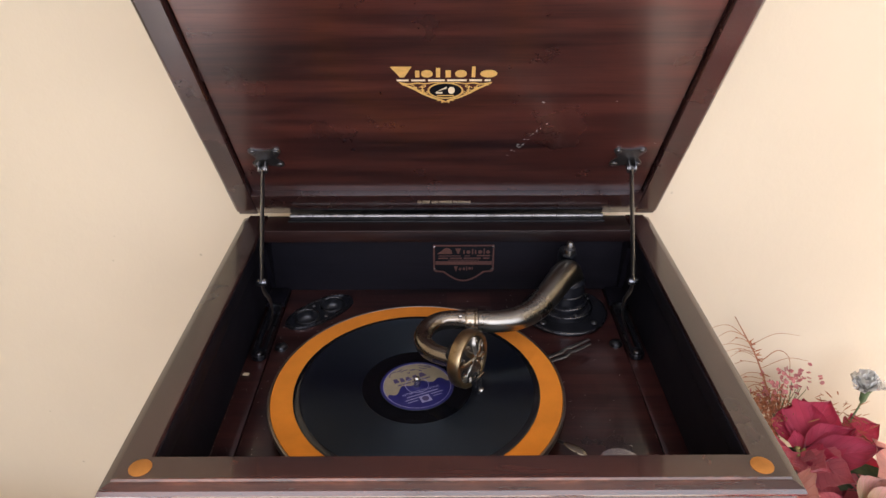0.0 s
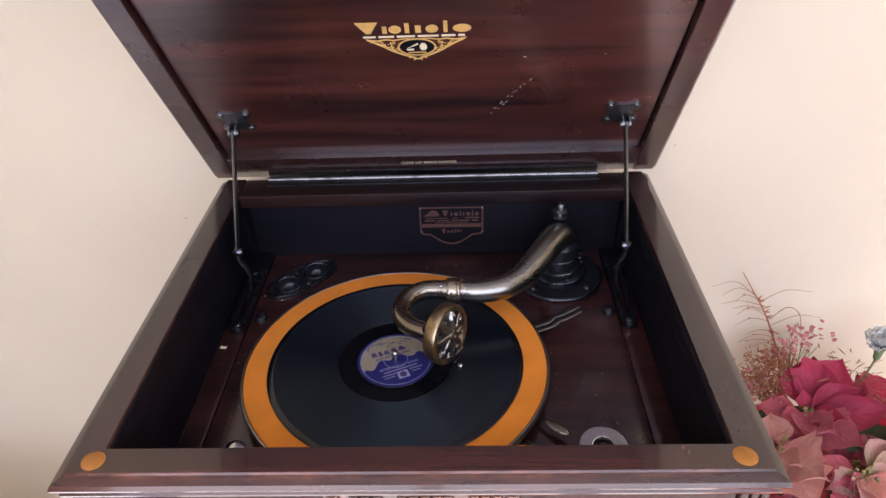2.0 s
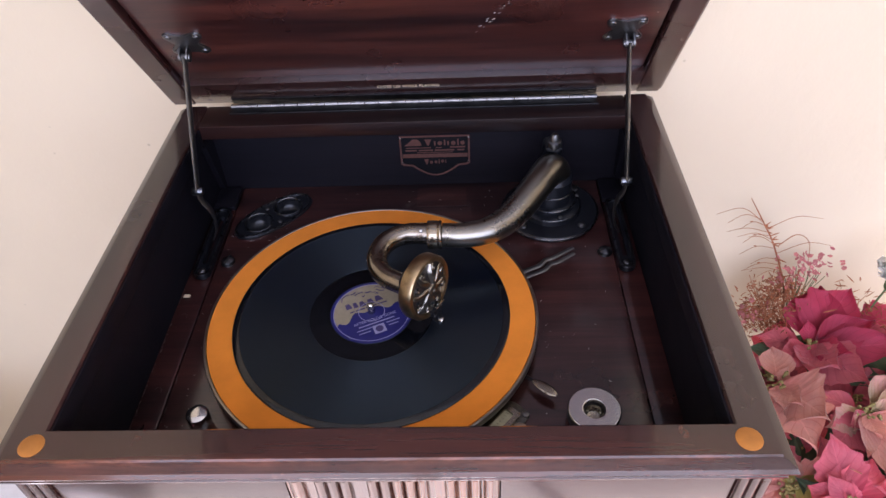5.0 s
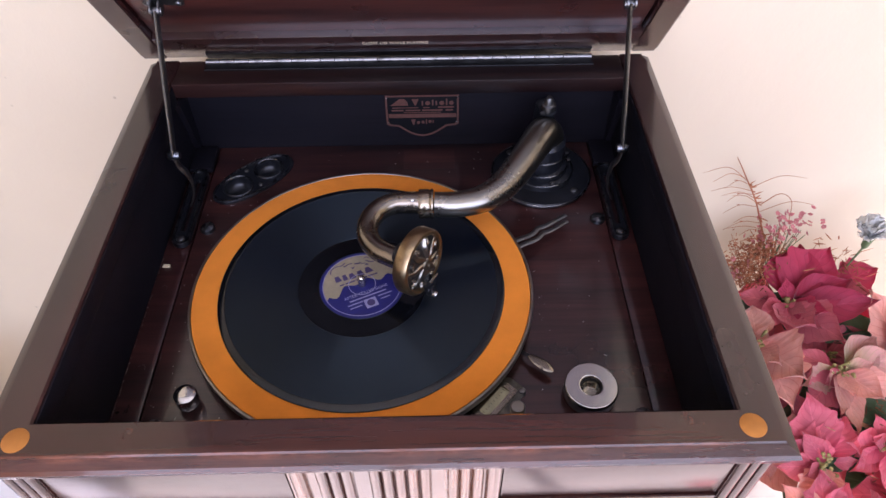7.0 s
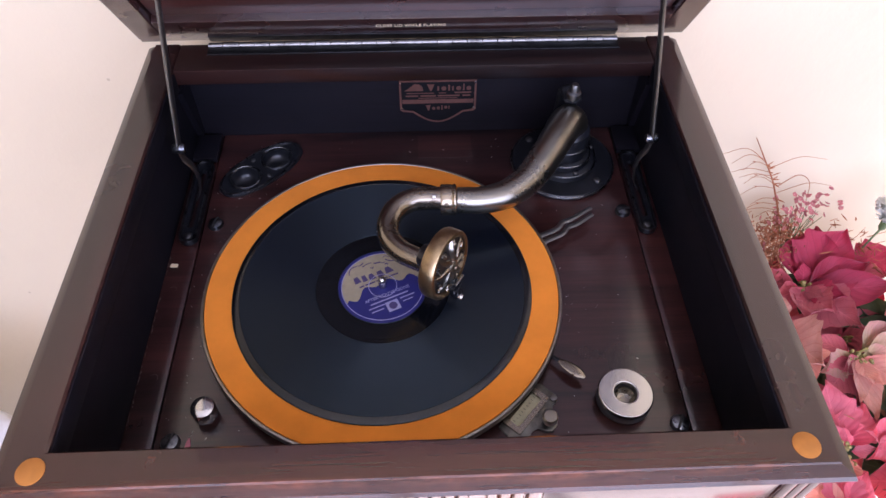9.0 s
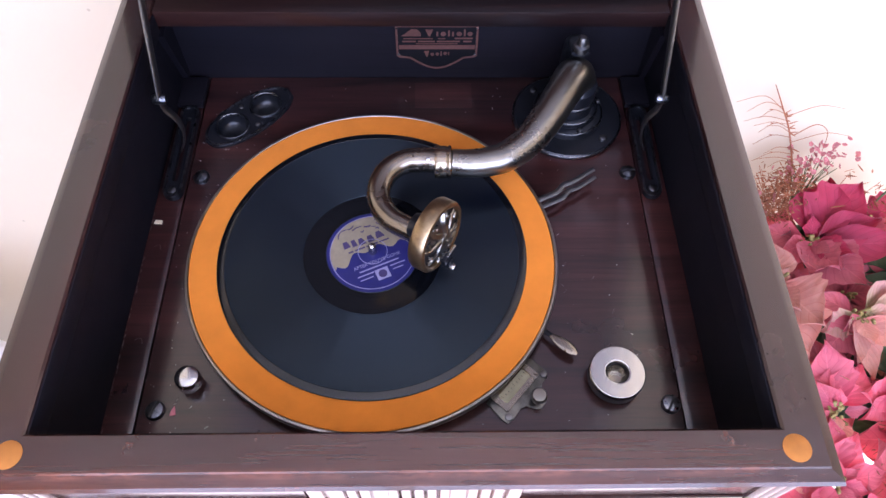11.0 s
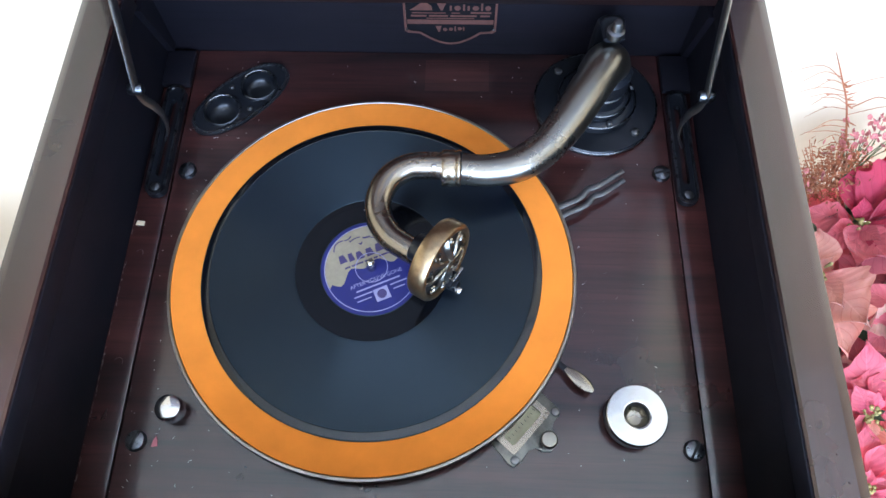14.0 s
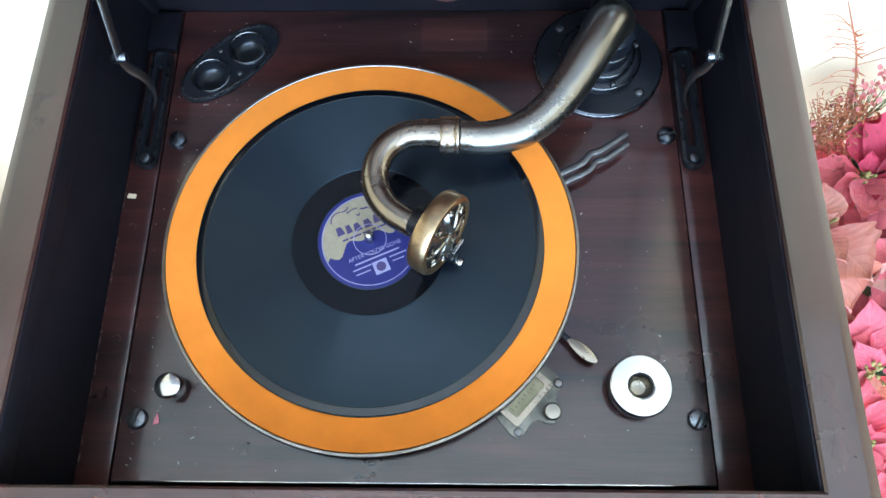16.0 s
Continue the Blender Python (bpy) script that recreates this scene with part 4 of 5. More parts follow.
part("collar", lathe(bmesh.new(), [(0.0100, -0.0070), (0.0128, -0.0070), (0.0138, -0.0062), (0.0140, -0.0050), (0.0132, -0.0040), (0.0130, -0.0032), (0.0136, -0.0024), (0.0136, 0.0060), (0.0130, 0.0068), (0.0100, 0.0068)], m, 36), BRASSY, arm)
bm = bmesh.new()
screw(bm, look((0.0130, 0.0630, 0.9955), (0.0130, 0.030, 1.06)) @ pose(0, 0, 0, 180), 0.0022, 0.0020)
part("collar_screw", bm, NICKEL_BRIGHT, arm)
# base
part("arm_flange", lathe(bmesh.new(), [(0, ZB + 0.0006), (0.0520, ZB + 0.0006), (0.0525, ZB + 0.0030), (0.0505, ZB + 0.0050), (0.0330, ZB + 0.0060), (0.0325, ZB + 0.0115), (0.0300, ZB + 0.0132), (0.0262, ZB + 0.0138), (0.0258, ZB + 0.0190), (0.0240, ZB + 0.0205), (0.0218, ZB + 0.0208), (0.0214, ZB + 0.0480), (0.0180, ZB + 0.0520), (0, ZB + 0.0520)], pose(AX, AY, 0), 64), BLACK_IRON, arm, "black iron tonearm base")
# highlight lines on the base's edges, built as thin rings of lighter metal
for r, z in ((0.0518, 0.0036), (0.0322, 0.0122), (0.0258, 0.0196), (0.0214, 0.0330)):
    part("rubbed_edge", lathe(bmesh.new(), [(r - 0.0006, ZB + z), (r + 0.0002, ZB + z + 0.0008), (r + 0.0009, ZB + z + 0.0003), (r + 0.0010, ZB + z - 0.0006)], pose(AX, AY, 0), 64), PALE_EDGE_IRON, arm)
for a in (-45, 45, 134, 225):
    bm = bmesh.new()
    screw(bm, pose(AX + 0.0435 * math.cos(radians(a)), AY + 0.0435 * math.sin(radians(a)), ZB + 0.0052), 0.0040, 0.0026)
    part("flange_screw", bm, STEEL, arm)
for a in (-75, 15, 105, 195):
    bm = bmesh.new()
    screw(bm, pose(AX + 0.0300 * math.cos(radians(a)), AY + 0.0300 * math.sin(radians(a)), ZB + 0.0145), 0.0024, 0.0020)
    part("collar_bolt", bm, STEEL, arm)
part("pivot_bracket", sweep(bmesh.new(), smooth_path([(AX + 0.002, AY + 0.0330, ZB + 0.006, 0.012), (AX + 0.002, AY + 0.0330, 0.985, 0.011), (AX + 0.001, AY + 0.0250, 1.006, 0.010), (AX, AY + 0.0110, 1.0110, 0.009), (AX, AY + 0.001, 1.0115, 0.008)], 6), 16, flat=0.45, side=(1, 0, 0)), BLACK_IRON, arm)
part("pivot_screw", lathe(bmesh.new(), [(0.0030, 1.0100), (0.0030, 1.0130), (0.0062, 1.0135), (0.0068, 1.0160), (0.0068, 1.0200), (0.0046, 1.0210), (0.0043, 1.0255), (0.0030, 1.0285), (0, 1.0290)], pose(AX, AY + 0.003, 0), 24), STEEL, arm)

# sound box: local z points out of its face
_nz = Vector((0.85 * math.cos(radians(6)), -0.53 * math.cos(radians(6)), math.sin(radians(6)))).normalized()
_ny = (Vector((0, 0, 1)) - _nz * _nz.z).normalized()
_nx = _ny.cross(_nz)
_c = Vector((0.0188, -0.0096, 0.9945))
BOX = Matrix(((_nx.x, _ny.x, _nz.x, _c.x), (_nx.y, _ny.y, _nz.y, _c.y), (_nx.z, _ny.z, _nz.z, _c.z), (0, 0, 0, 1)))
RB = 0.0295
part("sound_box", lathe(bmesh.new(), [(0, -0.0075), (RB - 0.004, -0.0075), (RB - 0.0012, -0.0066), (RB, -0.0045), (RB, 0.0045), (RB - 0.0010, 0.0062), (RB - 0.0030, 0.0068), (RB - 0.0048, 0.0060), (RB - 0.0052, 0.0035), (0, 0.0035)], BOX, 64), BRASS, arm, "round brass sound box")
part("sound_box_neck", lathe(bmesh.new(), [(0, -0.0200), (0.0100, -0.0200), (0.0108, -0.0180), (0.0108, -0.0085), (0.0130, -0.0075), (0, -0.0074)], BOX, 32), BLACK_IRON, arm, "black rubber neck")
part("face_dish", lathe(bmesh.new(), [(RB - 0.0053, 0.0036), (0.0180, 0.0048), (0.0090, 0.0072), (0, 0.0078)], BOX, 48), STEEL, arm)
# holes: solid dark shapes that paint the shade of the face's openings
holes = bmesh.new()
ribs = bmesh.new()
for k in range(8):
    q = BOX @ pose(0, 0, 0.0049, 0, 0, k * 45 + 12)
    prism(holes, [(0.0105, -0.0010), (0.0145, -0.0026), (0.0190, -0.0016), (0.0196, 0.0010), (0.0160, 0.0018), (0.0110, 0.0008)], 0.0002, 0.0014, q @ pose(0, 0, 0, 0, 4))
    pts = smooth_path([(0.004, 0.001, 0.0028, 0.0030), (0.0105, 0.0036, 0.0028, 0.0031), (0.0160, 0.0068, 0.0016, 0.0026), (0.0225, 0.0072, 0.0002, 0.0018)], 5)
    sweep(ribs, [(*(q @ Vector(p[:3])), p[3]) for p in pts], 8, flat=0.5)
    curl = smooth_path([(0.0225, 0.0030, 0.0006, 0.0011), (0.0205, 0.0042, 0.0012, 0.0013), (0.0180, 0.0036, 0.0015, 0.0013), (0.0178, 0.0014, 0.0016, 0.0012), (0.0200, 0.0008, 0.0012, 0.0011)], 4)
    sweep(ribs, [(*(q @ Vector(p[:3])), p[3]) for p in curl], 6)
tagged(part("face_openings", holes, DARK_FILL, arm), kind="stuff")
part("face_ribs", ribs, NICKEL, arm, "nickel fan-shaped face ornament")
part("face_boss", lathe(bmesh.new(), [(0.0056, 0.0070), (0.0056, 0.0098), (0.0040, 0.0108), (0.0018, 0.0110), (0.0018, 0.0125), (0, 0.0127)], BOX, 24), NICKEL, arm)
bm = bmesh.new()
box(bm, -0.0065, 0.0065, -0.0285, -0.0215, 0.0040, 0.0105, bevel=0.0012)
box(bm, -0.0035, 0.0035, -0.0365, -0.0270, 0.0050, 0.0120, bevel=0.0010)
bmesh.ops.transform(bm, matrix=BOX, verts=bm.verts)
part("needle_holder", bm, BLACK_IRON, arm)
bm = bmesh.new()
box(bm, -0.0020, 0.0150 - 0.004, -0.0225, -0.0200, 0.0085, 0.0112, bevel=0.0007)
bmesh.ops.transform(bm, matrix=BOX, verts=bm.verts)
part("needle_bar", bm, NICKEL_BRIGHT, arm)
sm = BOX @ pose(-0.0010, -0.0345, 0.0095)
part("needle_screw", lathe(bmesh.new(), [(0.0016, -0.002), (0.0016, 0.0020), (0.0030, 0.0023), (0.0032, 0.0050), (0.0026, 0.0060), (0, 0.0063)], sm, 20), NICKEL_BRIGHT, arm)
tip = BOX @ Vector((0, -0.0362, 0.0080))
end = Vector((tip.x + 0.003, tip.y - 0.001, ZB + 0.0191 + 0.0022))
part("needle", sweep(bmesh.new(), [(*tip, 0.0008), (*tip.lerp(end, 0.6), 0.0008), (*end, 0.0002)], 8), NICKEL_BRIGHT, arm)

# ---------------------------------------------------------------- fittings on the motor board


def at_board(x, y, turn=0, up=0.0):
    return pose(x, y, ZB + up, 0, 0, turn)


for x, y, a in ((-0.1938, 0.0940, 75), (0.1970, 0.0980, 15), (-0.1922, -0.1248, 70), (0.1972, -0.1228, 60)):
    bm = bmesh.new()
    screw(bm, at_board(x, y), 0.0074, 0.0048)
    s = part("board_screw", bm, WORN_IRON, gram, "large domed slotted screw")
    # raised dark bar paints the shade inside the screw's slot
    part("slot", slot_bar(at_board(x, y), 0.0074, 0.0048, a), DARK_FILL, s)

# needle cups: oval plate with two bowls
cups = thing("needle_cup_tray", at_board(-0.1595, 0.1675, 44), "black oval metal tray with two needle cups on the motor board", "needle tray")
n, hx = 48, 0.0195
outline = [(0.0485 * math.cos(2 * math.pi * k / n), 0.0232 * math.copysign(abs(math.sin(2 * math.pi * k / n)) ** 0.85, math.sin(2 * math.pi * k / n))) for k in range(n)]
part("tray_plate", pierced(bmesh.new(), outline, [oval(0.0150, 0.0150, 32, s * hx) for s in (-1, 1)], 0.0003, 0.0020), BLACK_IRON, cups)
part("tray_rim", ring_plate(bmesh.new(), [(x * 0.965, y * 0.945) for x, y in outline], [(x * 0.93, y * 0.90) for x, y in outline], 0.0018, 0.0034), PALE_EDGE_IRON, cups)
for s in (-1, 1):
    part("cup", lathe(bmesh.new(), [(0, -0.0100), (0.0080, -0.0096), (0.0118, -0.0078), (0.0138, -0.0040), (0.0148, 0.0015)], pose(s * hx, 0, 0), 40), BLACK_IRON, cups)
    part("cup_ring", lathe(bmesh.new(), [(0.0146, 0.0012), (0.0148, 0.0032), (0.0154, 0.0037), (0.0161, 0.0034), (0.0165, 0.0018)], pose(s * hx, 0, 0), 40), PALE_EDGE_IRON, cups)
    bm = bmesh.new()
    screw(bm, pose(s * 0.001, s * 0.0145, 0.0020), 0.0024, 0.0016)
    part("tray_screw", bm, STEEL, cups)

# nickel ring over a needle well
ringt = part("needle_well", lathe(bmesh.new(), [(0.0200, 0.0003), (0.0212, 0.0020), (0.0214, 0.0105), (0.0206, 0.0112), (0.0080, 0.0112), (0.0080, 0.0003)], segments=56), BLACK_IRON, gram, "black needle well with a bright nickel ring", at_board(0.1570, -0.1015))
part("well_ring", lathe(bmesh.new(), [(0.0085, 0.0080), (0.0087, 0.0130), (0.0090, 0.0137), (0.0097, 0.0140), (0.0100, 0.0140), (0.0203, 0.0141), (0.0206, 0.0141), (0.0213, 0.0136), (0.0216, 0.0126), (0.0206, 0.0113)], segments=56), NICKEL_BRIGHT, ringt)
part("well_cup", lathe(bmesh.new(), [(0, 0.0030), (0.0050, 0.0038), (0.0079, 0.0070), (0.0086, 0.0120)], segments=32), NICKEL, ringt)

# start and stop knob
knob = part("brake_knob", lathe(bmesh.new(), [(0.0060, 0.0003), (0.0060, 0.0035), (0.0088, 0.0045), (0.0094, 0.0070), (0.0094, 0.0150), (0.0088, 0.0172), (0.0070, 0.0184), (0.0035, 0.0189), (0, 0.0190)], segments=36), NICKEL_BRIGHT, gram, "polished nickel knob", at_board(-0.1680, -0.1040))

# speed dial
dial = part("speed_dial", prism(bmesh.new(), [(-0.0245, 0.0100), (0.0235, 0.0100), (0.0265, 0.0060), (0.0260, -0.0085), (0.0225, -0.0125), (0.0160, -0.0120), (0.0115, -0.0140), (0.0100, -0.0195), (0.0060, -0.0240), (-0.0010, -0.0240), (-0.0050, -0.0195), (-0.0060, -0.0140), (-0.0110, -0.0118), (-0.0200, -0.0135), (-0.0260, -0.0120), (-0.0270, -0.0070)], 0.0003, 0.0024, bevel=0.0006), DIAL_METAL, gram, "nickel speed dial with a small scale window", at_board(0.0807, -0.1093, 48.5))
part("scale_card", boxed(-0.0165, 0.0150, -0.0030, 0.0065, 0.0022, 0.0030), SCALE_CARD, dial, "yellowed scale card")
part("scale_frame", ring_plate(bmesh.new(), rounded(-0.0205, 0.0190, -0.0070, 0.0100, 0.002), rounded(-0.0160, 0.0145, -0.0028, 0.0063, 0.002), 0.0022, 0.0052), NICKEL_WORN, dial)
bm = bmesh.new()
for k in range(9):
    box(bm, -0.0135 + k * 0.0033, -0.0132 + k * 0.0033, 0.0020, 0.0036 if k % 4 else 0.0045, 0.0030, 0.0031)
part("scale_marks", bm, DARK_FILL, dial)
part("dial_knob", lathe(bmesh.new(), [(0.0030, 0.0022), (0.0030, 0.0070), (0.0056, 0.0078), (0.0060, 0.0100), (0.0060, 0.0135), (0.0050, 0.0146), (0, 0.0150)], pose(0.0025, -0.0180, 0), 28), NICKEL, dial)
for x, y in ((0.0222, -0.0088), (-0.0222, -0.0095)):
    bm = bmesh.new()
    screw(bm, pose(x, y, 0.0022), 0.0032, 0.0018)
    part("dial_screw", bm, STEEL, dial)

# spoon-shaped lever at the turntable's edge
lever = part("brake_lever", sweep(bmesh.new(), smooth_path([(0.0900, -0.0520, ZB + 0.0060, 0.0022), (0.1040, -0.0634, ZB + 0.0075, 0.0022), (0.1105, -0.0690, ZB + 0.0085, 0.0020)], 5), 12, flat=0.4, side=(0.63, 0.77, 0)), BLACK_IRON, gram, "small dark brake lever")
part("spoon_tip", sweep(bmesh.new(), smooth_path([(0.1095, -0.0682, ZB + 0.0088, 0.0014), (0.1130, -0.0712, ZB + 0.0092, 0.0033), (0.1190, -0.0764, ZB + 0.0094, 0.0047), (0.1250, -0.0816, ZB + 0.0092, 0.0040), (0.1286, -0.0847, ZB + 0.0090, 0.0014)], 6), 14, flat=0.2, side=(0.63, 0.77, 0)), NICKEL_WORN, lever, "worn spoon-shaped finger tip")
# forked brake springs
for o, top, w in ((0.0, 0.0, 0.0027), (0.0078, 0.004, 0.0025)):
    bm = bmesh.new()
    ox, oy = 0.55 * o, -0.83 * o
    sweep(bm, smooth_path([(0.0950 + ox, 0.0510 + oy, ZB + 0.0100, w), (0.1110 + ox, 0.0610 + oy, ZB + 0.0110, w), (0.1270 + ox, 0.0690 + oy, ZB + 0.0110, w), (0.1340 + ox, 0.0770 + oy, ZB + 0.0110, w), (0.1425 + ox, 0.0805 + oy, ZB + 0.0110, w * 0.9), (0.1635 + ox - top, 0.0945 + oy - top * 0.5, ZB + 0.0110, w * 0.8)], 5), 10, flat=0.30, side=(-0.53, 0.85, 0))
    part("brake_spring", bm, STEEL, gram, "bent steel brake strip")
part("brake_post", lathe(bmesh.new(), [(0.0035, 0), (0.0035, 0.0135), (0, 0.0140)], at_board(0.1010, 0.0480), 16), STEEL, gram)
# reflection along the polished front edge, made as an added nickel strip
part("edge_strip", boxed(-0.2030, 0.2050, -0.1668, -0.1656, ZB - 0.004, ZB + 0.0008, bevel=0.0004), NICKEL_BRIGHT, gram, "thin bright strip added for the glint on the board's front edge")
# varnish patch and dust
part("varnish_patch", boxed(0.0000, 0.0560, 0.1790, 0.2120, ZB - 0.0003, ZB + 0.00015), VARNISH_PATCH, gram, "faint rectangle of lighter varnish")
rnd = random.Random(7)
bm = bmesh.new()
for k in range(190):
    x, y = (rnd.uniform(-0.20, 0.20) if k % 3 else rnd.uniform(-0.2015, -0.15)), rnd.uniform(-0.16, 0.21)
    if (x - SX) ** 2 + (y - SY) ** 2 < 0.157 ** 2:
        continue
    l, a, w = rnd.choice((0.0003, 0.0004, 0.0005, 0.0007, 0.0014)), rnd.uniform(0, 6.3), 0.00028
    prism(bm, [(x + l * math.cos(a), y + l * math.sin(a)), (x - w * math.sin(a), y + w * math.cos(a)), (x - l * math.cos(a), y - l * math.sin(a)), (x + w * math.sin(a), y - w * math.cos(a))], ZB, ZB + 0.0003)
tagged(part("dust", bm, DUST), "scattered pale dust specks on the motor board", "dust", kind="stuff")
bm = bmesh.new()
for k in range(90):
    # chipped varnish along the ledge and the board's joint
    if k < 60:
        x, y, z = -0.2290 + rnd.gauss(0, 0.0003), rnd.uniform(-0.165, 0.062), ZB - 0.0002
    else:
        x, y, z = rnd.choice((-0.2040, 0.2046)) + rnd.gauss(0, 0.0003), rnd.uniform(-0.16, 0.06), ZB
    l, w = rnd.choice((0.0004, 0.0007, 0.0012, 0.0030)), rnd.uniform(0.00007, 0.00014)
    prism(bm, [(x + w, y), (x, y + l), (x - w, y), (x, y - l)], z, z + 0.0002)
for k in range(30):
    # fine scratches near the needle well
    x, y, a = 0.122 + rnd.gauss(0, 0.020), -0.030 + rnd.gauss(0, 0.022), radians(40 + rnd.gauss(0, 30))
    if (x - SX) ** 2 + (y - SY) ** 2 < 0.157 ** 2 or x > 0.20:
        continue
    l, w = rnd.uniform(0.0006, 0.0030), 0.00007
    prism(bm, [(x + l * math.cos(a), y + l * math.sin(a)), (x - w * math.sin(a), y + w * math.cos(a)), (x - l * math.cos(a), y - l * math.sin(a)), (x + w * math.sin(a), y - w * math.cos(a))], ZB, ZB + 0.0002)
for x, y, r in ((-0.2190, 0.0180, 0.0024), (-0.2170, -0.0700, 0.0028)):
    # fallen hairs
    sweep(bm, [(x + r * math.cos(a) * (1 + 0.3 * a), y + 1.8 * r * math.sin(a), ZB + 0.0001, 0.00009) for a in [0.3 * q for q in range(9)]], 4)
tagged(part("varnish_wear", bm, WORN_VARNISH, gram), kind="stuff")
bm = prism(bmesh.new(), [(-0.002, -0.0036), (0.0022, -0.0030), (0.0016, 0.0010), (0.0004, 0.0042), (-0.0014, 0.0008)], 0.0001, 0.0008)
tagged(part("flake", bm, PINK_CHIP, m=at_board(-0.1790, -0.1250)), "small pink flake lying on the motor board", "flake")
bm = prism(bmesh.new(), [(-0.0035, -0.0016), (0.0030, -0.0020), (0.0034, 0.0014), (-0.0026, 0.0020)], 0.0001, 0.0012)
tagged(part("chip", bm, GILT_PALE, m=pose(-0.2230, 0.0450, ZB + 0.0008)), "small pale chip lying on the ledge", "chip")

# ---------------------------------------------------------------- flower arrangement
VX, VY = 0.560, 0.105
flowers = thing("flower_arrangement", pose(VX, VY, 0), "crimson and pink poinsettias with dried grasses in a tall vase", "flowers")
FI = pose(-VX, -VY, 0)
part("vase", lathe(bmesh.new(), [(0, 0), (0.075, 0), (0.085, 0.01), (0.100, 0.12), (0.095, 0.25), (0.060, 0.36), (0.050, 0.42), (0.062, 0.46), (0.056, 0.46), (0.045, 0.42), (0.05, 0.36), (0.05, 0.30), (0, 0.30)]), VASE_GLAZE, flowers, "plain cream vase")


def bract(rnd, length, width, curl, lobes):
    """One leaf along +y from the origin, face up, with UV for its veins."""
    bm = bmesh.new()
    uv = bm.loops.layers.uv.new("UVMap")
    nu, nv = 10, 26
    grid = []
    twist, wob, cup = rnd.uniform(-0.30, 0.30), rnd.uniform(0, 6), rnd.uniform(0.04, 0.20)
    bend, skew = rnd.uniform(-0.10, 0.10), rnd.uniform(-0.05, 0.05)
    teeth = [(rnd.uniform(0.34, 0.44), 0.20), (rnd.uniform(0.54, 0.64), 0.26)] if lobes else [(rnd.uniform(0.45, 0.6), 0.06)]
    for j in range(nv + 1):
        v = j / nv
        # narrow stalk, full middle, drawn-out tip
        w = width * (math.sin(math.pi * v ** 0.82) ** 0.9 if 0 < v < 1 else 0) * (1.0 if v < 0.70 else 1 - 0.55 * ((v - 0.70) / 0.30) ** 1.3) + 0.0010 * (1 - v)
        row = []
        for i in range(nu + 1):
            u = i / nu * 2 - 1
            edge = 1.0
            for centre, tall in teeth:
                # a saw tooth: rises slowly, falls off sharply towards the tip
                d = v - centre - (skew if u > 0 else -skew)
                edge += tall * (max(0.0, 1 + d / 0.16) if d < 0 else max(0.0, 1 - d / 0.045)) - tall * 0.35 * math.exp(-((d - 0.10) / 0.05) ** 2)
            x = u * w * 0.5 * (1 + (edge - 1) * abs(u)) + bend * length * v * v
            y = length * v * (1 - 0.04 * abs(u))
            z = cup * width * u * u - curl * length * v * v + 0.020 * length * math.sin(4.5 * v + wob) + 0.030 * length * abs(u) ** 2 * math.sin(9 * v + wob + 2 * u)
            z += 0.0009 * math.cos(44 * (v - 0.37 * abs(u))) * (1 - abs(u)) * (length / 0.1) + 0.06 * width * abs(u)
            z += twist * x * v
            row.append((bm.verts.new((x, y, z)), (u * 0.5 + 0.5, v)))
        grid.append(row)
    for j in range(nv):
        for i in range(nu):
            q = (grid[j][i], grid[j][i + 1], grid[j + 1][i + 1], grid[j + 1][i])
            f = bm.faces.new([a[0] for a in q])
            for loop, a in zip(f.loops, q):
                loop[uv].uv = a[1]
    # a thin back, so that the cloth has thickness
    bmesh.ops.solidify(bm, geom=bm.faces[:], thickness=0.0005)
    return bm


def flower_head(rnd, x, y, z, facing, size):
    """Cluster of buds on a short stalk."""
    base = Vector(facing).normalized().to_track_quat("Z", "Y").to_matrix().to_4x4()
    bm = bmesh.new()
    for k in range(18):
        a, r = rnd.uniform(0, 6.3), rnd.uniform(0, 0.014) * size / 0.1
        h = rnd.uniform(0.008, 0.018)
        lathe(bm, [(0.0010, 0), (0.0018, h * 0.5), (0.0025, h * 0.8), (0.0015, h), (0, h * 1.05)], pose(r * math.cos(a), r * math.sin(a), 0.002, rnd.uniform(-35, 35), rnd.uniform(-35, 35), 0), 8)
    sweep(bm, smooth_path([(0, 0, 0.004, 0.0026), (0, 0, -0.03, 0.0026), (0, 0, -0.09, 0.0028)], 3), 8)
    at = Matrix.Translation((x, y, z)) @ base
    return part("poinsettia", bm, STAMEN, flowers, "", FI @ at), at


def petal_to(rnd, head, at, root, tip, normal, mat, ratio=0.66, name="petal"):
    """A bract from root to tip whose face looks along normal."""
    root, tip = Vector(root), Vector(tip)
    y = (tip - root).normalized()
    z = Vector(normal).normalized()
    z = (z - y * z.dot(y)).normalized()
    x = y.cross(z)
    l = (tip - root).length
    w = Matrix(((x.x, y.x, z.x, root.x), (x.y, y.y, z.y, root.y), (x.z, y.z, z.z, root.z), (0, 0, 0, 1)))
    part(name, bract(rnd, l, l * ratio * rnd.uniform(0.92, 1.08), rnd.uniform(-0.02, 0.16), rnd.random() < 0.45), mat, head, "", at.inverted() @ w, angle=80)


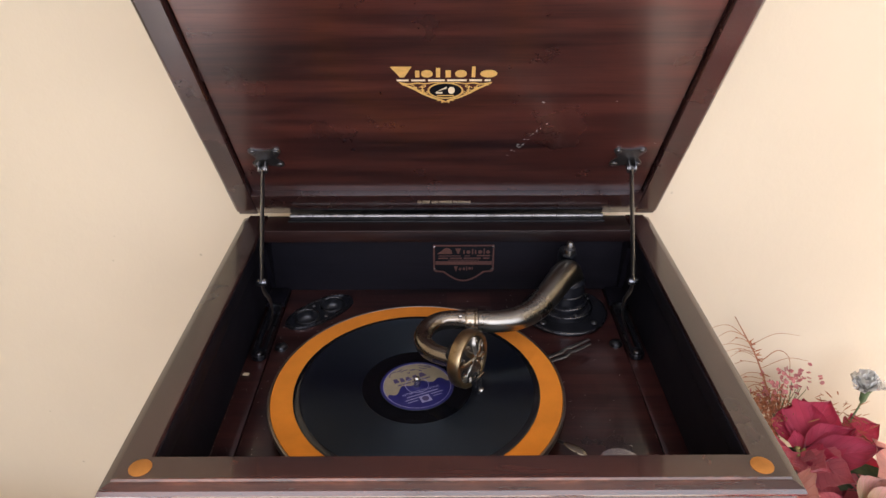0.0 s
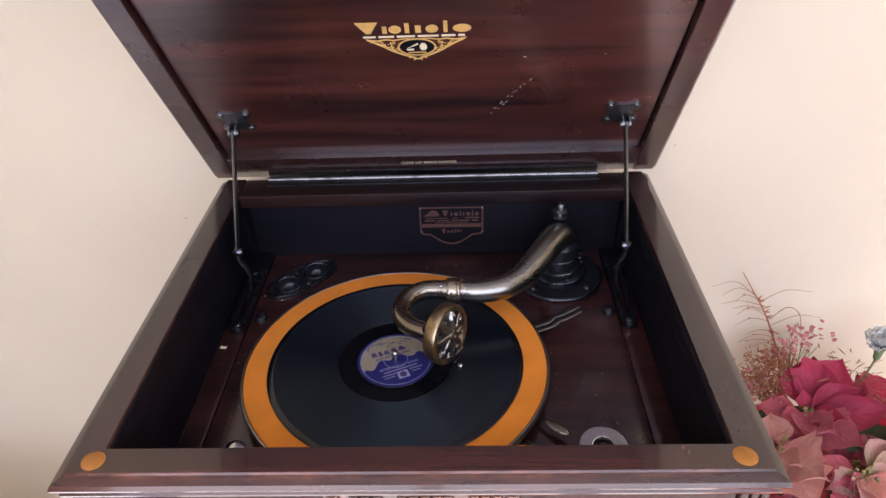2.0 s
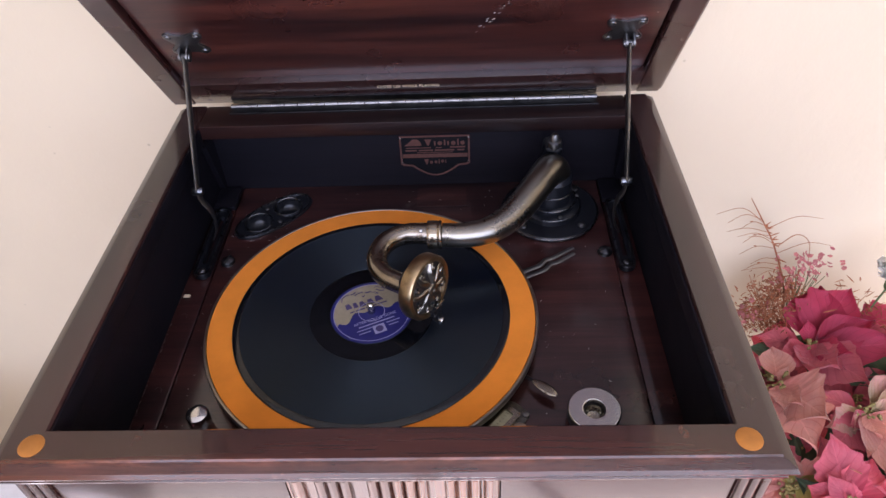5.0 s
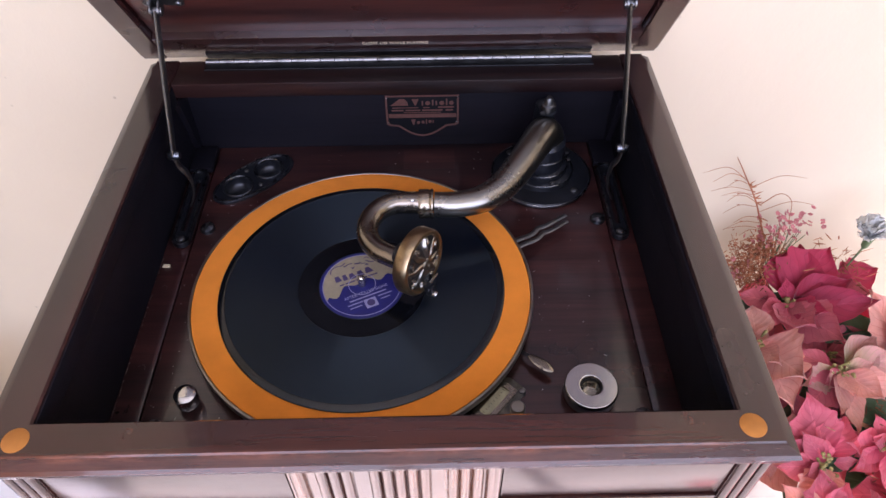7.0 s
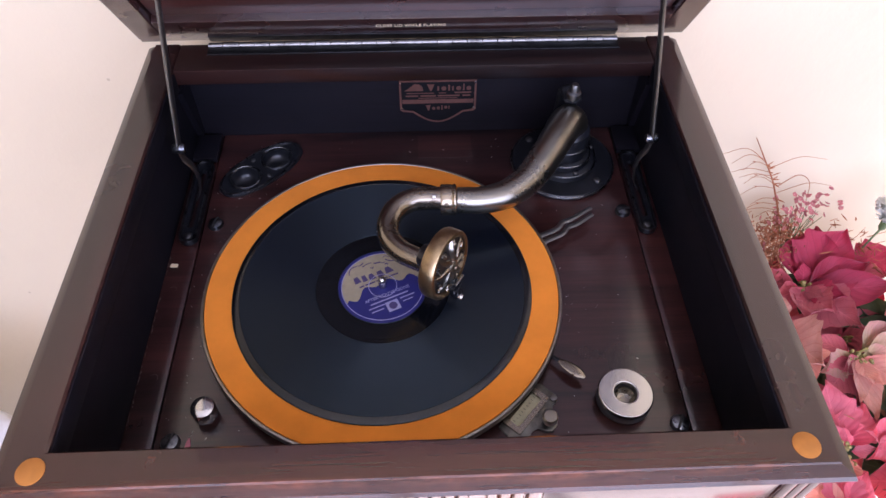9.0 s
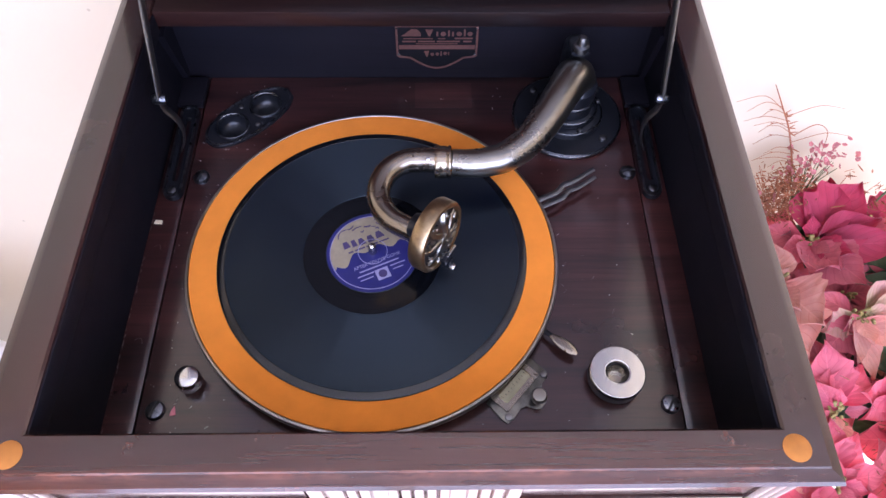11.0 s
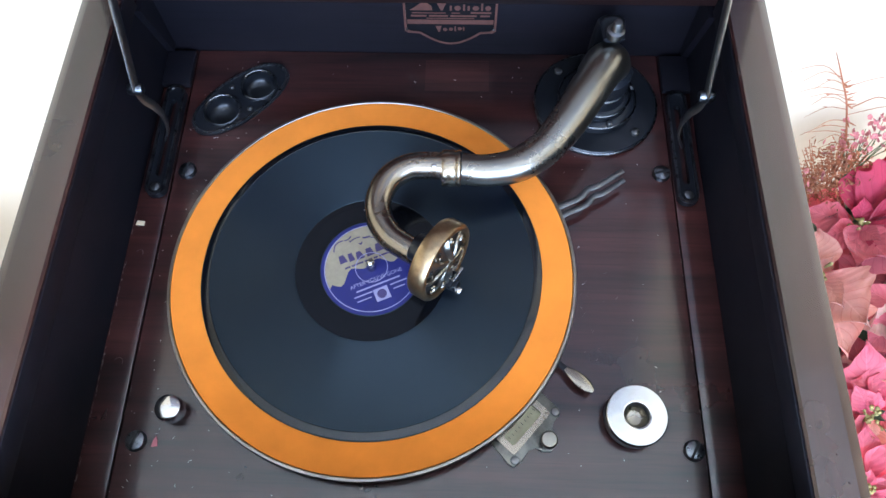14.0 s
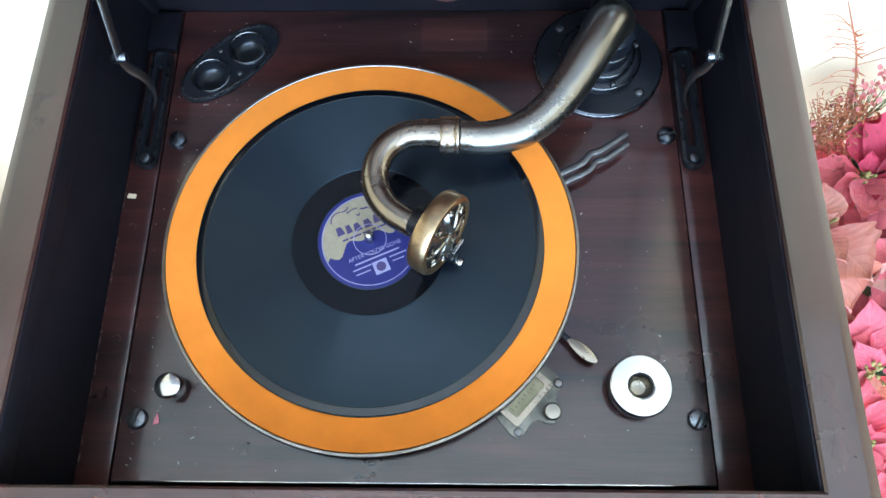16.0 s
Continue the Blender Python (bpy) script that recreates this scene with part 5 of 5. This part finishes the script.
def poinsettia(seed, x, y, z, facing, size, mats, count=9, green=2):
    """A flower head: two whorls of bracts round a cluster of small buds."""
    rnd = random.Random(seed)
    head, at = flower_head(rnd, x, y, z, facing, size)
    for k in range(count):
        inner = k < count // 2
        whorl = count // 2 if inner else count - count // 2
        a = 360 * (k if inner else k - count // 2) / whorl + rnd.uniform(-14, 14) + (0 if inner else 22)
        l = size * (rnd.uniform(0.55, 0.75) if inner else rnd.uniform(0.85, 1.08))
        lift = rnd.uniform(12, 40) if inner else rnd.uniform(-16, 14)
        mat = mats[0] if rnd.random() < 0.6 else rnd.choice(mats)
        part("petal", bract(rnd, l, l * rnd.uniform(0.60, 0.78), rnd.uniform(0.05, 0.34), rnd.random() < 0.5), mat, head, "", pose(0, 0, 0.002 if inner else -0.004, 0, 0, a) @ pose(0, 0.004, 0, lift), angle=80)
    for k in range(green):
        l = size * rnd.uniform(0.95, 1.2)
        part("leaf", bract(rnd, l, l * 0.48, 0.3, False), GREEN, head, "", pose(0, 0, -0.014, 0, 0, rnd.uniform(0, 360)) @ pose(0, 0.004, 0, -8), angle=80)
    return head


def arranged(seed, centre, facing, petals, greens=()):
    """A flower whose bracts reach given tips: (tip, material, width ratio)."""
    rnd = random.Random(seed)
    head, at = flower_head(rnd, *centre, facing, 0.1)
    c = Vector(centre)
    for tip, mat, ratio in petals:
        way = (Vector(tip) - c).normalized()
        petal_to(rnd, head, at, c + way * 0.010, tip, Vector(facing) + Vector((rnd.uniform(-0.2, 0.2), rnd.uniform(-0.2, 0.2), 0)), mat, ratio)
    for k in range(5):
        # short inner bracts round the buds
        base = Vector(petals[(2 * k) % len(petals)][0]) - c
        turned = Matrix.Rotation(rnd.uniform(-0.5, 0.5), 3, Vector(facing).normalized()) @ base * rnd.uniform(0.40, 0.58)
        petal_to(rnd, head, at, c + turned.normalized() * 0.006 + Vector(facing) * 0.006, c + turned + Vector(facing) * 0.016, facing, petals[(2 * k) % len(petals)][1], 0.60)
    for tip in greens:
        way = (Vector(tip) - c).normalized()
        petal_to(rnd, head, at, c + way * 0.006 - Vector((0, 0, 0.016)), tip, facing, GREEN, 0.45, "leaf")


arranged(31, (0.518, 0.192, 0.655), (-0.10, -0.60, 0.80),
         [((0.545, 0.268, 0.703), CRIMSON, 0.95), ((0.585, 0.258, 0.706), CRIMSON, 0.90), ((0.598, 0.204, 0.702), CRIMSON, 0.62), ((0.627, 0.162, 0.690), CRIMSON, 0.50), ((0.565, 0.112, 0.684), ROSE, 0.66),
          ((0.492, 0.128, 0.676), ROSE, 0.80), ((0.530, 0.135, 0.684), ROSE, 0.80), ((0.456, 0.218, 0.655), ROSE, 0.62), ((0.468, 0.170, 0.664), ROSE, 0.80), ((0.548, 0.150, 0.692), CRIMSON, 0.60)],
         [(0.600, 0.150, 0.660), (0.440, 0.200, 0.640), (0.580, 0.130, 0.655)])
arranged(35, (0.452, 0.122, 0.664), (-0.25, -0.45, 0.85),
         [((0.484, 0.052, 0.700), SALMON, 0.95), ((0.464, 0.020, 0.688), SALMON, 0.80), ((0.462, 0.178, 0.676), SALMON, 0.85), ((0.440, 0.060, 0.660), SALMON, 0.70), ((0.420, 0.100, 0.650), ROSE, 0.70)],
         [(0.505, 0.085, 0.650)])
arranged(32, (0.543, 0.079, 0.666), (-0.05, -0.55, 0.83),
         [((0.482, 0.058, 0.672), CREAMY, 0.62), ((0.589, 0.116, 0.692), CREAMY, 0.95), ((0.618, 0.085, 0.690), CREAMY, 0.70), ((0.578, 0.029, 0.680), SALMON, 0.75), ((0.518, 0.009, 0.675), SALMON, 0.56),
          ((0.542, -0.004, 0.655), SALMON, 0.56), ((0.490, 0.032, 0.660), ROSE, 0.80), ((0.500, 0.112, 0.664), ROSE, 0.66), ((0.610, 0.045, 0.668), SALMON, 0.62)],
         [(0.570, 0.000, 0.640), (0.630, 0.010, 0.640)])
arranged(33, (0.490, -0.036, 0.645), (-0.15, -0.55, 0.82),
         [((0.478, 0.040, 0.684), MAGENTA, 0.70), ((0.522, 0.014, 0.672), MAGENTA, 0.80), ((0.488, 0.016, 0.674), MAGENTA, 0.85), ((0.445, -0.010, 0.660), MAGENTA, 0.75), ((0.430, -0.040, 0.642), ROSE, 0.70),
          ((0.527, -0.036, 0.652), ROSE, 0.60), ((0.492, -0.085, 0.638), SALMON, 0.70), ((0.450, -0.080, 0.636), SALMON, 0.70)],
         [(0.545, -0.010, 0.640), (0.440, 0.010, 0.630)])
arranged(34, (0.570, -0.016, 0.648), (0.05, -0.55, 0.83),
         [((0.510, -0.024, 0.665), MAGENTA, 0.70), ((0.514, -0.050, 0.650), MAGENTA, 0.50), ((0.556, 0.012, 0.674), MAGENTA, 0.70), ((0.610, 0.010, 0.670), MAGENTA, 0.70), ((0.600, -0.065, 0.648), ROSE, 0.66), ((0.560, -0.085, 0.644), MAGENTA, 0.62)],
         [(0.640, -0.050, 0.620), (0.545, 0.035, 0.625)])
arranged(36, (0.472, -0.112, 0.630), (-0.20, -0.55, 0.82),
         [((0.474, -0.046, 0.658), MAGENTA, 0.75), ((0.505, -0.062, 0.650), MAGENTA, 0.70), ((0.428, -0.060, 0.642), SALMON, 0.75), ((0.410, -0.100, 0.630), SALMON, 0.70), ((0.535, -0.110, 0.640), MAGENTA, 0.66), ((0.440, -0.160, 0.628), MAGENTA, 0.70), ((0.490, -0.175, 0.624), ROSE, 0.70)],
         [(0.530, -0.150, 0.610), (0.420, -0.140, 0.610)])
rnd = random.Random(40)
head, at = flower_head(rnd, 0.450, 0.006, 0.612, (-0.3, -0.4, 0.86), 0.06)
petal_to(rnd, head, at, (0.456, 0.014, 0.622), (0.466, -0.034, 0.650), (-0.3, -0.4, 0.86), YELLOWED, 0.60, "leaf")
petal_to(rnd, head, at, (0.446, 0.010, 0.622), (0.424, 0.040, 0.640), (-0.3, -0.4, 0.86), YELLOWED, 0.55, "leaf")
poinsettia(17, 0.430, -0.175, 0.608, (-0.20, -0.60, 0.80), 0.088, (MAGENTA, ROSE, SALMON), 10, 2)
poinsettia(18, 0.545, -0.145, 0.612, (0.05, -0.60, 0.80), 0.090, (MAGENTA, CRIMSON, ROSE), 9, 2)
poinsettia(22, 0.410, -0.230, 0.590, (-0.20, -0.60, 0.80), 0.085, (ROSE, MAGENTA, SALMON), 9, 2)
poinsettia(23, 0.500, -0.235, 0.590, (-0.05, -0.60, 0.80), 0.085, (MAGENTA, SALMON, ROSE), 9, 2)
poinsettia(19, 0.480, 0.185, 0.600, (-0.45, -0.50, 0.75), 0.085, (ROSE, CRIMSON, ROSE), 8, 3)
poinsettia(20, 0.655, 0.120, 0.640, (0.20, -0.50, 0.80), 0.090, (SALMON, CREAMY, ROSE), 9, 3)
poinsettia(21, 0.660, 0.010, 0.615, (0.20, -0.50, 0.80), 0.088, (MAGENTA, ROSE, SALMON), 9, 3)
poinsettia(24, 0.470, 0.060, 0.600, (-0.30, -0.50, 0.80), 0.085, (ROSE, SALMON, ROSE), 9, 3)
poinsettia(26, 0.560, 0.130, 0.625, (-0.05, -0.60, 0.80), 0.080, (ROSE, CRIMSON, ROSE), 10, 4)
poinsettia(27, 0.605, 0.050, 0.622, (0.05, -0.60, 0.80), 0.080, (SALMON, ROSE, CREAMY), 10, 4)
poinsettia(28, 0.510, 0.000, 0.615, (-0.05, -0.60, 0.80), 0.080, (ROSE, MAGENTA, SALMON), 10, 4)
poinsettia(29, 0.600, -0.060, 0.605, (0.05, -0.60, 0.80), 0.085, (MAGENTA, ROSE, MAGENTA), 10, 4)
poinsettia(30, 0.440, 0.010, 0.610, (-0.2, -0.60, 0.80), 0.075, (SALMON, ROSE, CREAMY), 10, 3)
poinsettia(25, 0.610, 0.230, 0.640, (0.10, -0.60, 0.80), 0.070, (CRIMSON, ROSE, CRIMSON), 7, 2)

# hidden stems into the vase
bm = bmesh.new()
rnd = random.Random(3)
for x, y, z in ((0.553, 0.26, 0.62), (0.515, 0.18, 0.58), (0.48, 0.09, 0.58), (0.56, 0.11, 0.58), (0.49, -0.01, 0.56), (0.585, 0.01, 0.56), (0.47, -0.10, 0.53), (0.56, -0.11, 0.51), (0.49, 0.23, 0.55), (0.63, 0.15, 0.59), (0.64, 0.05, 0.54)):
    sweep(bm, smooth_path([(VX + rnd.uniform(-0.02, 0.02), VY + rnd.uniform(-0.02, 0.02), 0.33, 0.0028), (VX + (x - VX) * 0.35, VY + (y - VY) * 0.3, 0.46, 0.0028), (x, y, z, 0.0026)], 5), 8)
tagged(part("stems", bm, STEM, flowers, "", FI), kind="stuff")


def husk(bm, at, way, l, r):
    way = Vector(way).normalized()
    at = Vector(at)
    sweep(bm, [(*at, r * 0.3), (*(at + way * l * 0.3), r), (*(at + way * l * 0.7), r * 0.8), (*(at + way * l), r * 0.1)], 5, flat=0.5)


# tall dried spray by the wall
rnd = random.Random(21)
bm = bmesh.new()
main = smooth_path([(0.525, 0.270, 0.560, 0.0016), (0.513, 0.280, 0.665, 0.0015), (0.488, 0.304, 0.738, 0.0012), (0.464, 0.318, 0.780, 0.0009), (0.444, 0.326, 0.812, 0.0005)], 8)
sweep(bm, main, 6)
for k in range(15):
    p = main[10 + k % (len(main) - 12)]
    side = 1 if k % 6 == 5 else -1
    l = rnd.uniform(0.035, 0.075)
    lift = rnd.uniform(0.10, 0.45)
    mid = (p[0] + side * l * 0.5, p[1] - 0.003, p[2] + l * lift)
    tip = (p[0] + side * l, p[1] - rnd.uniform(0.004, 0.016), p[2] + l * (lift + rnd.uniform(-0.15, 0.10)))
    sweep(bm, smooth_path([(*p[:3], 0.00045), (*mid, 0.0004), (*tip, 0.00022)], 4), 5)
    if k % 3 == 0:
        husk(bm, mid, (side, -0.1, 0.3), 0.006, 0.0010)
for k in range(16):
    p = main[int(rnd.uniform(0.35, 0.72) * (len(main) - 1))]
    husk(bm, p[:3], (rnd.uniform(-0.5, 1), rnd.uniform(-0.6, 0.2), rnd.uniform(-0.2, 0.8)), rnd.uniform(0.007, 0.014), 0.0013)
sweep(bm, smooth_path([(0.490, 0.302, 0.745, 0.0007), (0.510, 0.302, 0.765, 0.0006), (0.530, 0.300, 0.752, 0.0005), (0.538, 0.296, 0.715, 0.0004)], 5), 5)
tagged(part("dried_spray", bm, DRY, flowers, "", FI), "tall dried grass spray")
# bushy dried grass heads
bm = bmesh.new()
for k in range(1300):
    c = rnd.choice(((0.482, 0.258, 0.694), (0.466, 0.246, 0.678), (0.500, 0.262, 0.690), (0.462, 0.250, 0.652), (0.490, 0.240, 0.664)))
    p = (c[0] + rnd.gauss(0, 0.014), c[1] + rnd.gauss(0, 0.011), c[2] + rnd.gauss(0, 0.013))
    husk(bm, p, (rnd.uniform(-1, 0.3), rnd.uniform(-0.8, 0.2), rnd.uniform(-0.4, 0.9)), rnd.uniform(0.004, 0.010), rnd.uniform(0.0007, 0.0014))
for k in range(26):
    tip = (rnd.uniform(0.44, 0.52), rnd.uniform(0.24, 0.30), rnd.uniform(0.62, 0.72))
    sweep(bm, smooth_path([(0.515, 0.255, 0.56, 0.0007), ((tip[0] + 0.515) / 2 + 0.005, 0.26, 0.63, 0.0006), (*tip, 0.0004)], 4), 5)
part("dried_grass", bm, DRY, flowers, "russet dried grass heads", FI)
bm = bmesh.new()
for k in range(380):
    cx, cy, cz = rnd.choice(((0.60, -0.09, 0.640), (0.60, 0.03, 0.640), (0.54, -0.10, 0.620), (0.52, 0.01, 0.630), (0.600, 0.245, 0.680)))
    p = (cx + rnd.gauss(0, 0.022), cy + rnd.gauss(0, 0.022), cz + rnd.gauss(0, 0.014))
    husk(bm, p, (rnd.uniform(-1, 1), rnd.uniform(-0.8, 0.5), rnd.uniform(-0.1, 0.9)), rnd.uniform(0.007, 0.020), rnd.uniform(0.0006, 0.0013))
tagged(part("dried_foliage", bm, DRY, flowers, "", FI), kind="stuff")
# small pink blossoms
bm = bmesh.new()
for k in range(125):
    cx, cy, cz, sd = rnd.choice(((0.522, 0.285, 0.712, 0.020), (0.545, 0.290, 0.722, 0.016), (0.505, 0.275, 0.700, 0.014), (0.452, 0.245, 0.668, 0.012)))
    c = Vector((cx + rnd.gauss(0, sd), cy + rnd.gauss(0, 0.009), cz + rnd.gauss(0, 0.010)))
    if c.y > 0.32:
        continue
    q = Matrix.Translation(c) @ pose(0, 0, 0, rnd.uniform(10, 80), rnd.uniform(-40, 40), rnd.uniform(0, 360))
    for j in range(5):
        a = radians(72 * j)
        lathe(bm, [(0.0019, 0.0), (0.0014, 0.0008), (0, 0.0010)], q @ pose(0.0021 * math.cos(a), 0.0021 * math.sin(a), 0, 25 * math.sin(a), -25 * math.cos(a)), 6)
part("pink_blossoms", bm, PINK_PETAL, flowers, "clusters of tiny pink blossoms", FI)
bm = bmesh.new()
for k in range(18):
    c = (rnd.uniform(0.50, 0.56), rnd.uniform(0.27, 0.30), rnd.uniform(0.69, 0.72))
    sweep(bm, smooth_path([(0.525, 0.265, 0.62, 0.0007), ((c[0] + 0.525) / 2, 0.275, 0.67, 0.0006), (*c, 0.0005)], 4), 5)
tagged(part("blossom_stalk", bm, STEM, flowers, "", FI), kind="stuff")


def carnation(x, y, z, size, seed):
    rnd = random.Random(seed)
    bm = bmesh.new()
    for k in range(26):
        a, tilt = rnd.uniform(0, 360), 12 + 62 * (k / 26)
        l, w = size * rnd.uniform(0.8, 1.05), size * 0.62
        q = pose(x, y, z, 0, 0, a) @ pose(0, 0, 0, 90 - tilt)
        rows = []
        for j in range(4):
            v = j / 3
            rows.append([bm.verts.new(q @ Vector(((i / 6 - 0.5) * w * (0.25 + 0.75 * v), l * v * (1 + (0.06 * (i % 2) if j == 3 else 0)), 0.10 * l * math.sin(3 * i + k) * v + 0.12 * l * v * v))) for i in range(7)])
        for ra, rb in zip(rows, rows[1:]):
            for i in range(6):
                bm.faces.new((ra[i], ra[i + 1], rb[i + 1], rb[i]))
    bmesh.ops.solidify(bm, geom=bm.faces[:], thickness=0.0003)
    head = part("carnation", bm, WHITE_PETAL, flowers, "white carnation", FI, angle=80)
    b2 = lathe(bmesh.new(), [(0.0020, -0.024), (0.0050, -0.018), (0.0062, -0.004), (0.0085, 0.004)], pose(x, y, z), 14)
    sweep(b2, smooth_path([(x, y, z - 0.022, 0.0015), (x - 0.012, y - 0.006, z - 0.07, 0.0014), (x - 0.03, y - 0.03, z - 0.16, 0.0015)], 5), 8)
    part("calyx", b2, STEM, head)


carnation(0.634, 0.256, 0.724, 0.030, 5)

# ---------------------------------------------------------------- side table with a lace cloth
TX, TY, TZ, TR = -0.760, -0.170, 0.495, 0.330
table = thing("side_table", pose(TX, TY, 0), "small round side table with turned leg under a lace cloth", "table")
part("tabletop", lathe(bmesh.new(), [(0, TZ - 0.022), (TR - 0.02, TZ - 0.022), (TR - 0.008, TZ - 0.016), (TR - 0.008, TZ - 0.006), (TR - 0.014, TZ), (0, TZ)], segments=64), TABLE_WOOD, table)
part("leg", lathe(bmesh.new(), [(0.15, 0.0), (0.15, 0.02), (0.05, 0.05), (0.03, 0.12), (0.042, 0.22), (0.026, 0.34), (0.05, TZ - 0.023), (0, TZ - 0.023)], segments=40), TABLE_WOOD, table)
bm = bmesh.new()
prof = [(0.0, TZ + 0.002), (0.10, TZ + 0.002), (0.20, TZ + 0.0022), (TR - 0.01, TZ + 0.002), (TR - 0.001, TZ - 0.004), (TR + 0.006, TZ - 0.03), (TR + 0.012, TZ - 0.10)]
lathe(bm, prof, segments=96)
for v in bm.verts:
    if v.co.z < TZ - 0.01:
        a = math.atan2(v.co.y, v.co.x)
        k = (TZ - v.co.z) / 0.10
        v.co.x *= 1 + 0.03 * k * math.sin(12 * a)
        v.co.y *= 1 + 0.03 * k * math.sin(12 * a)
rnd = random.Random(9)
for k in range(320):
    a, r = rnd.uniform(0, 6.28), TR * math.sqrt(rnd.uniform(0.05, 0.93))
    lathe(bm, [(0.0045, 0), (0.0040, 0.0012), (0.0022, 0.0012), (0.0018, 0.0002)], pose(r * math.cos(a), r * math.sin(a), TZ + 0.002), 8)
cloth = part("lace_cloth", bm, LACE, m=pose(TX, TY, 0))
tagged(cloth, "white lace tablecloth with raised pattern on the side table", "tablecloth")
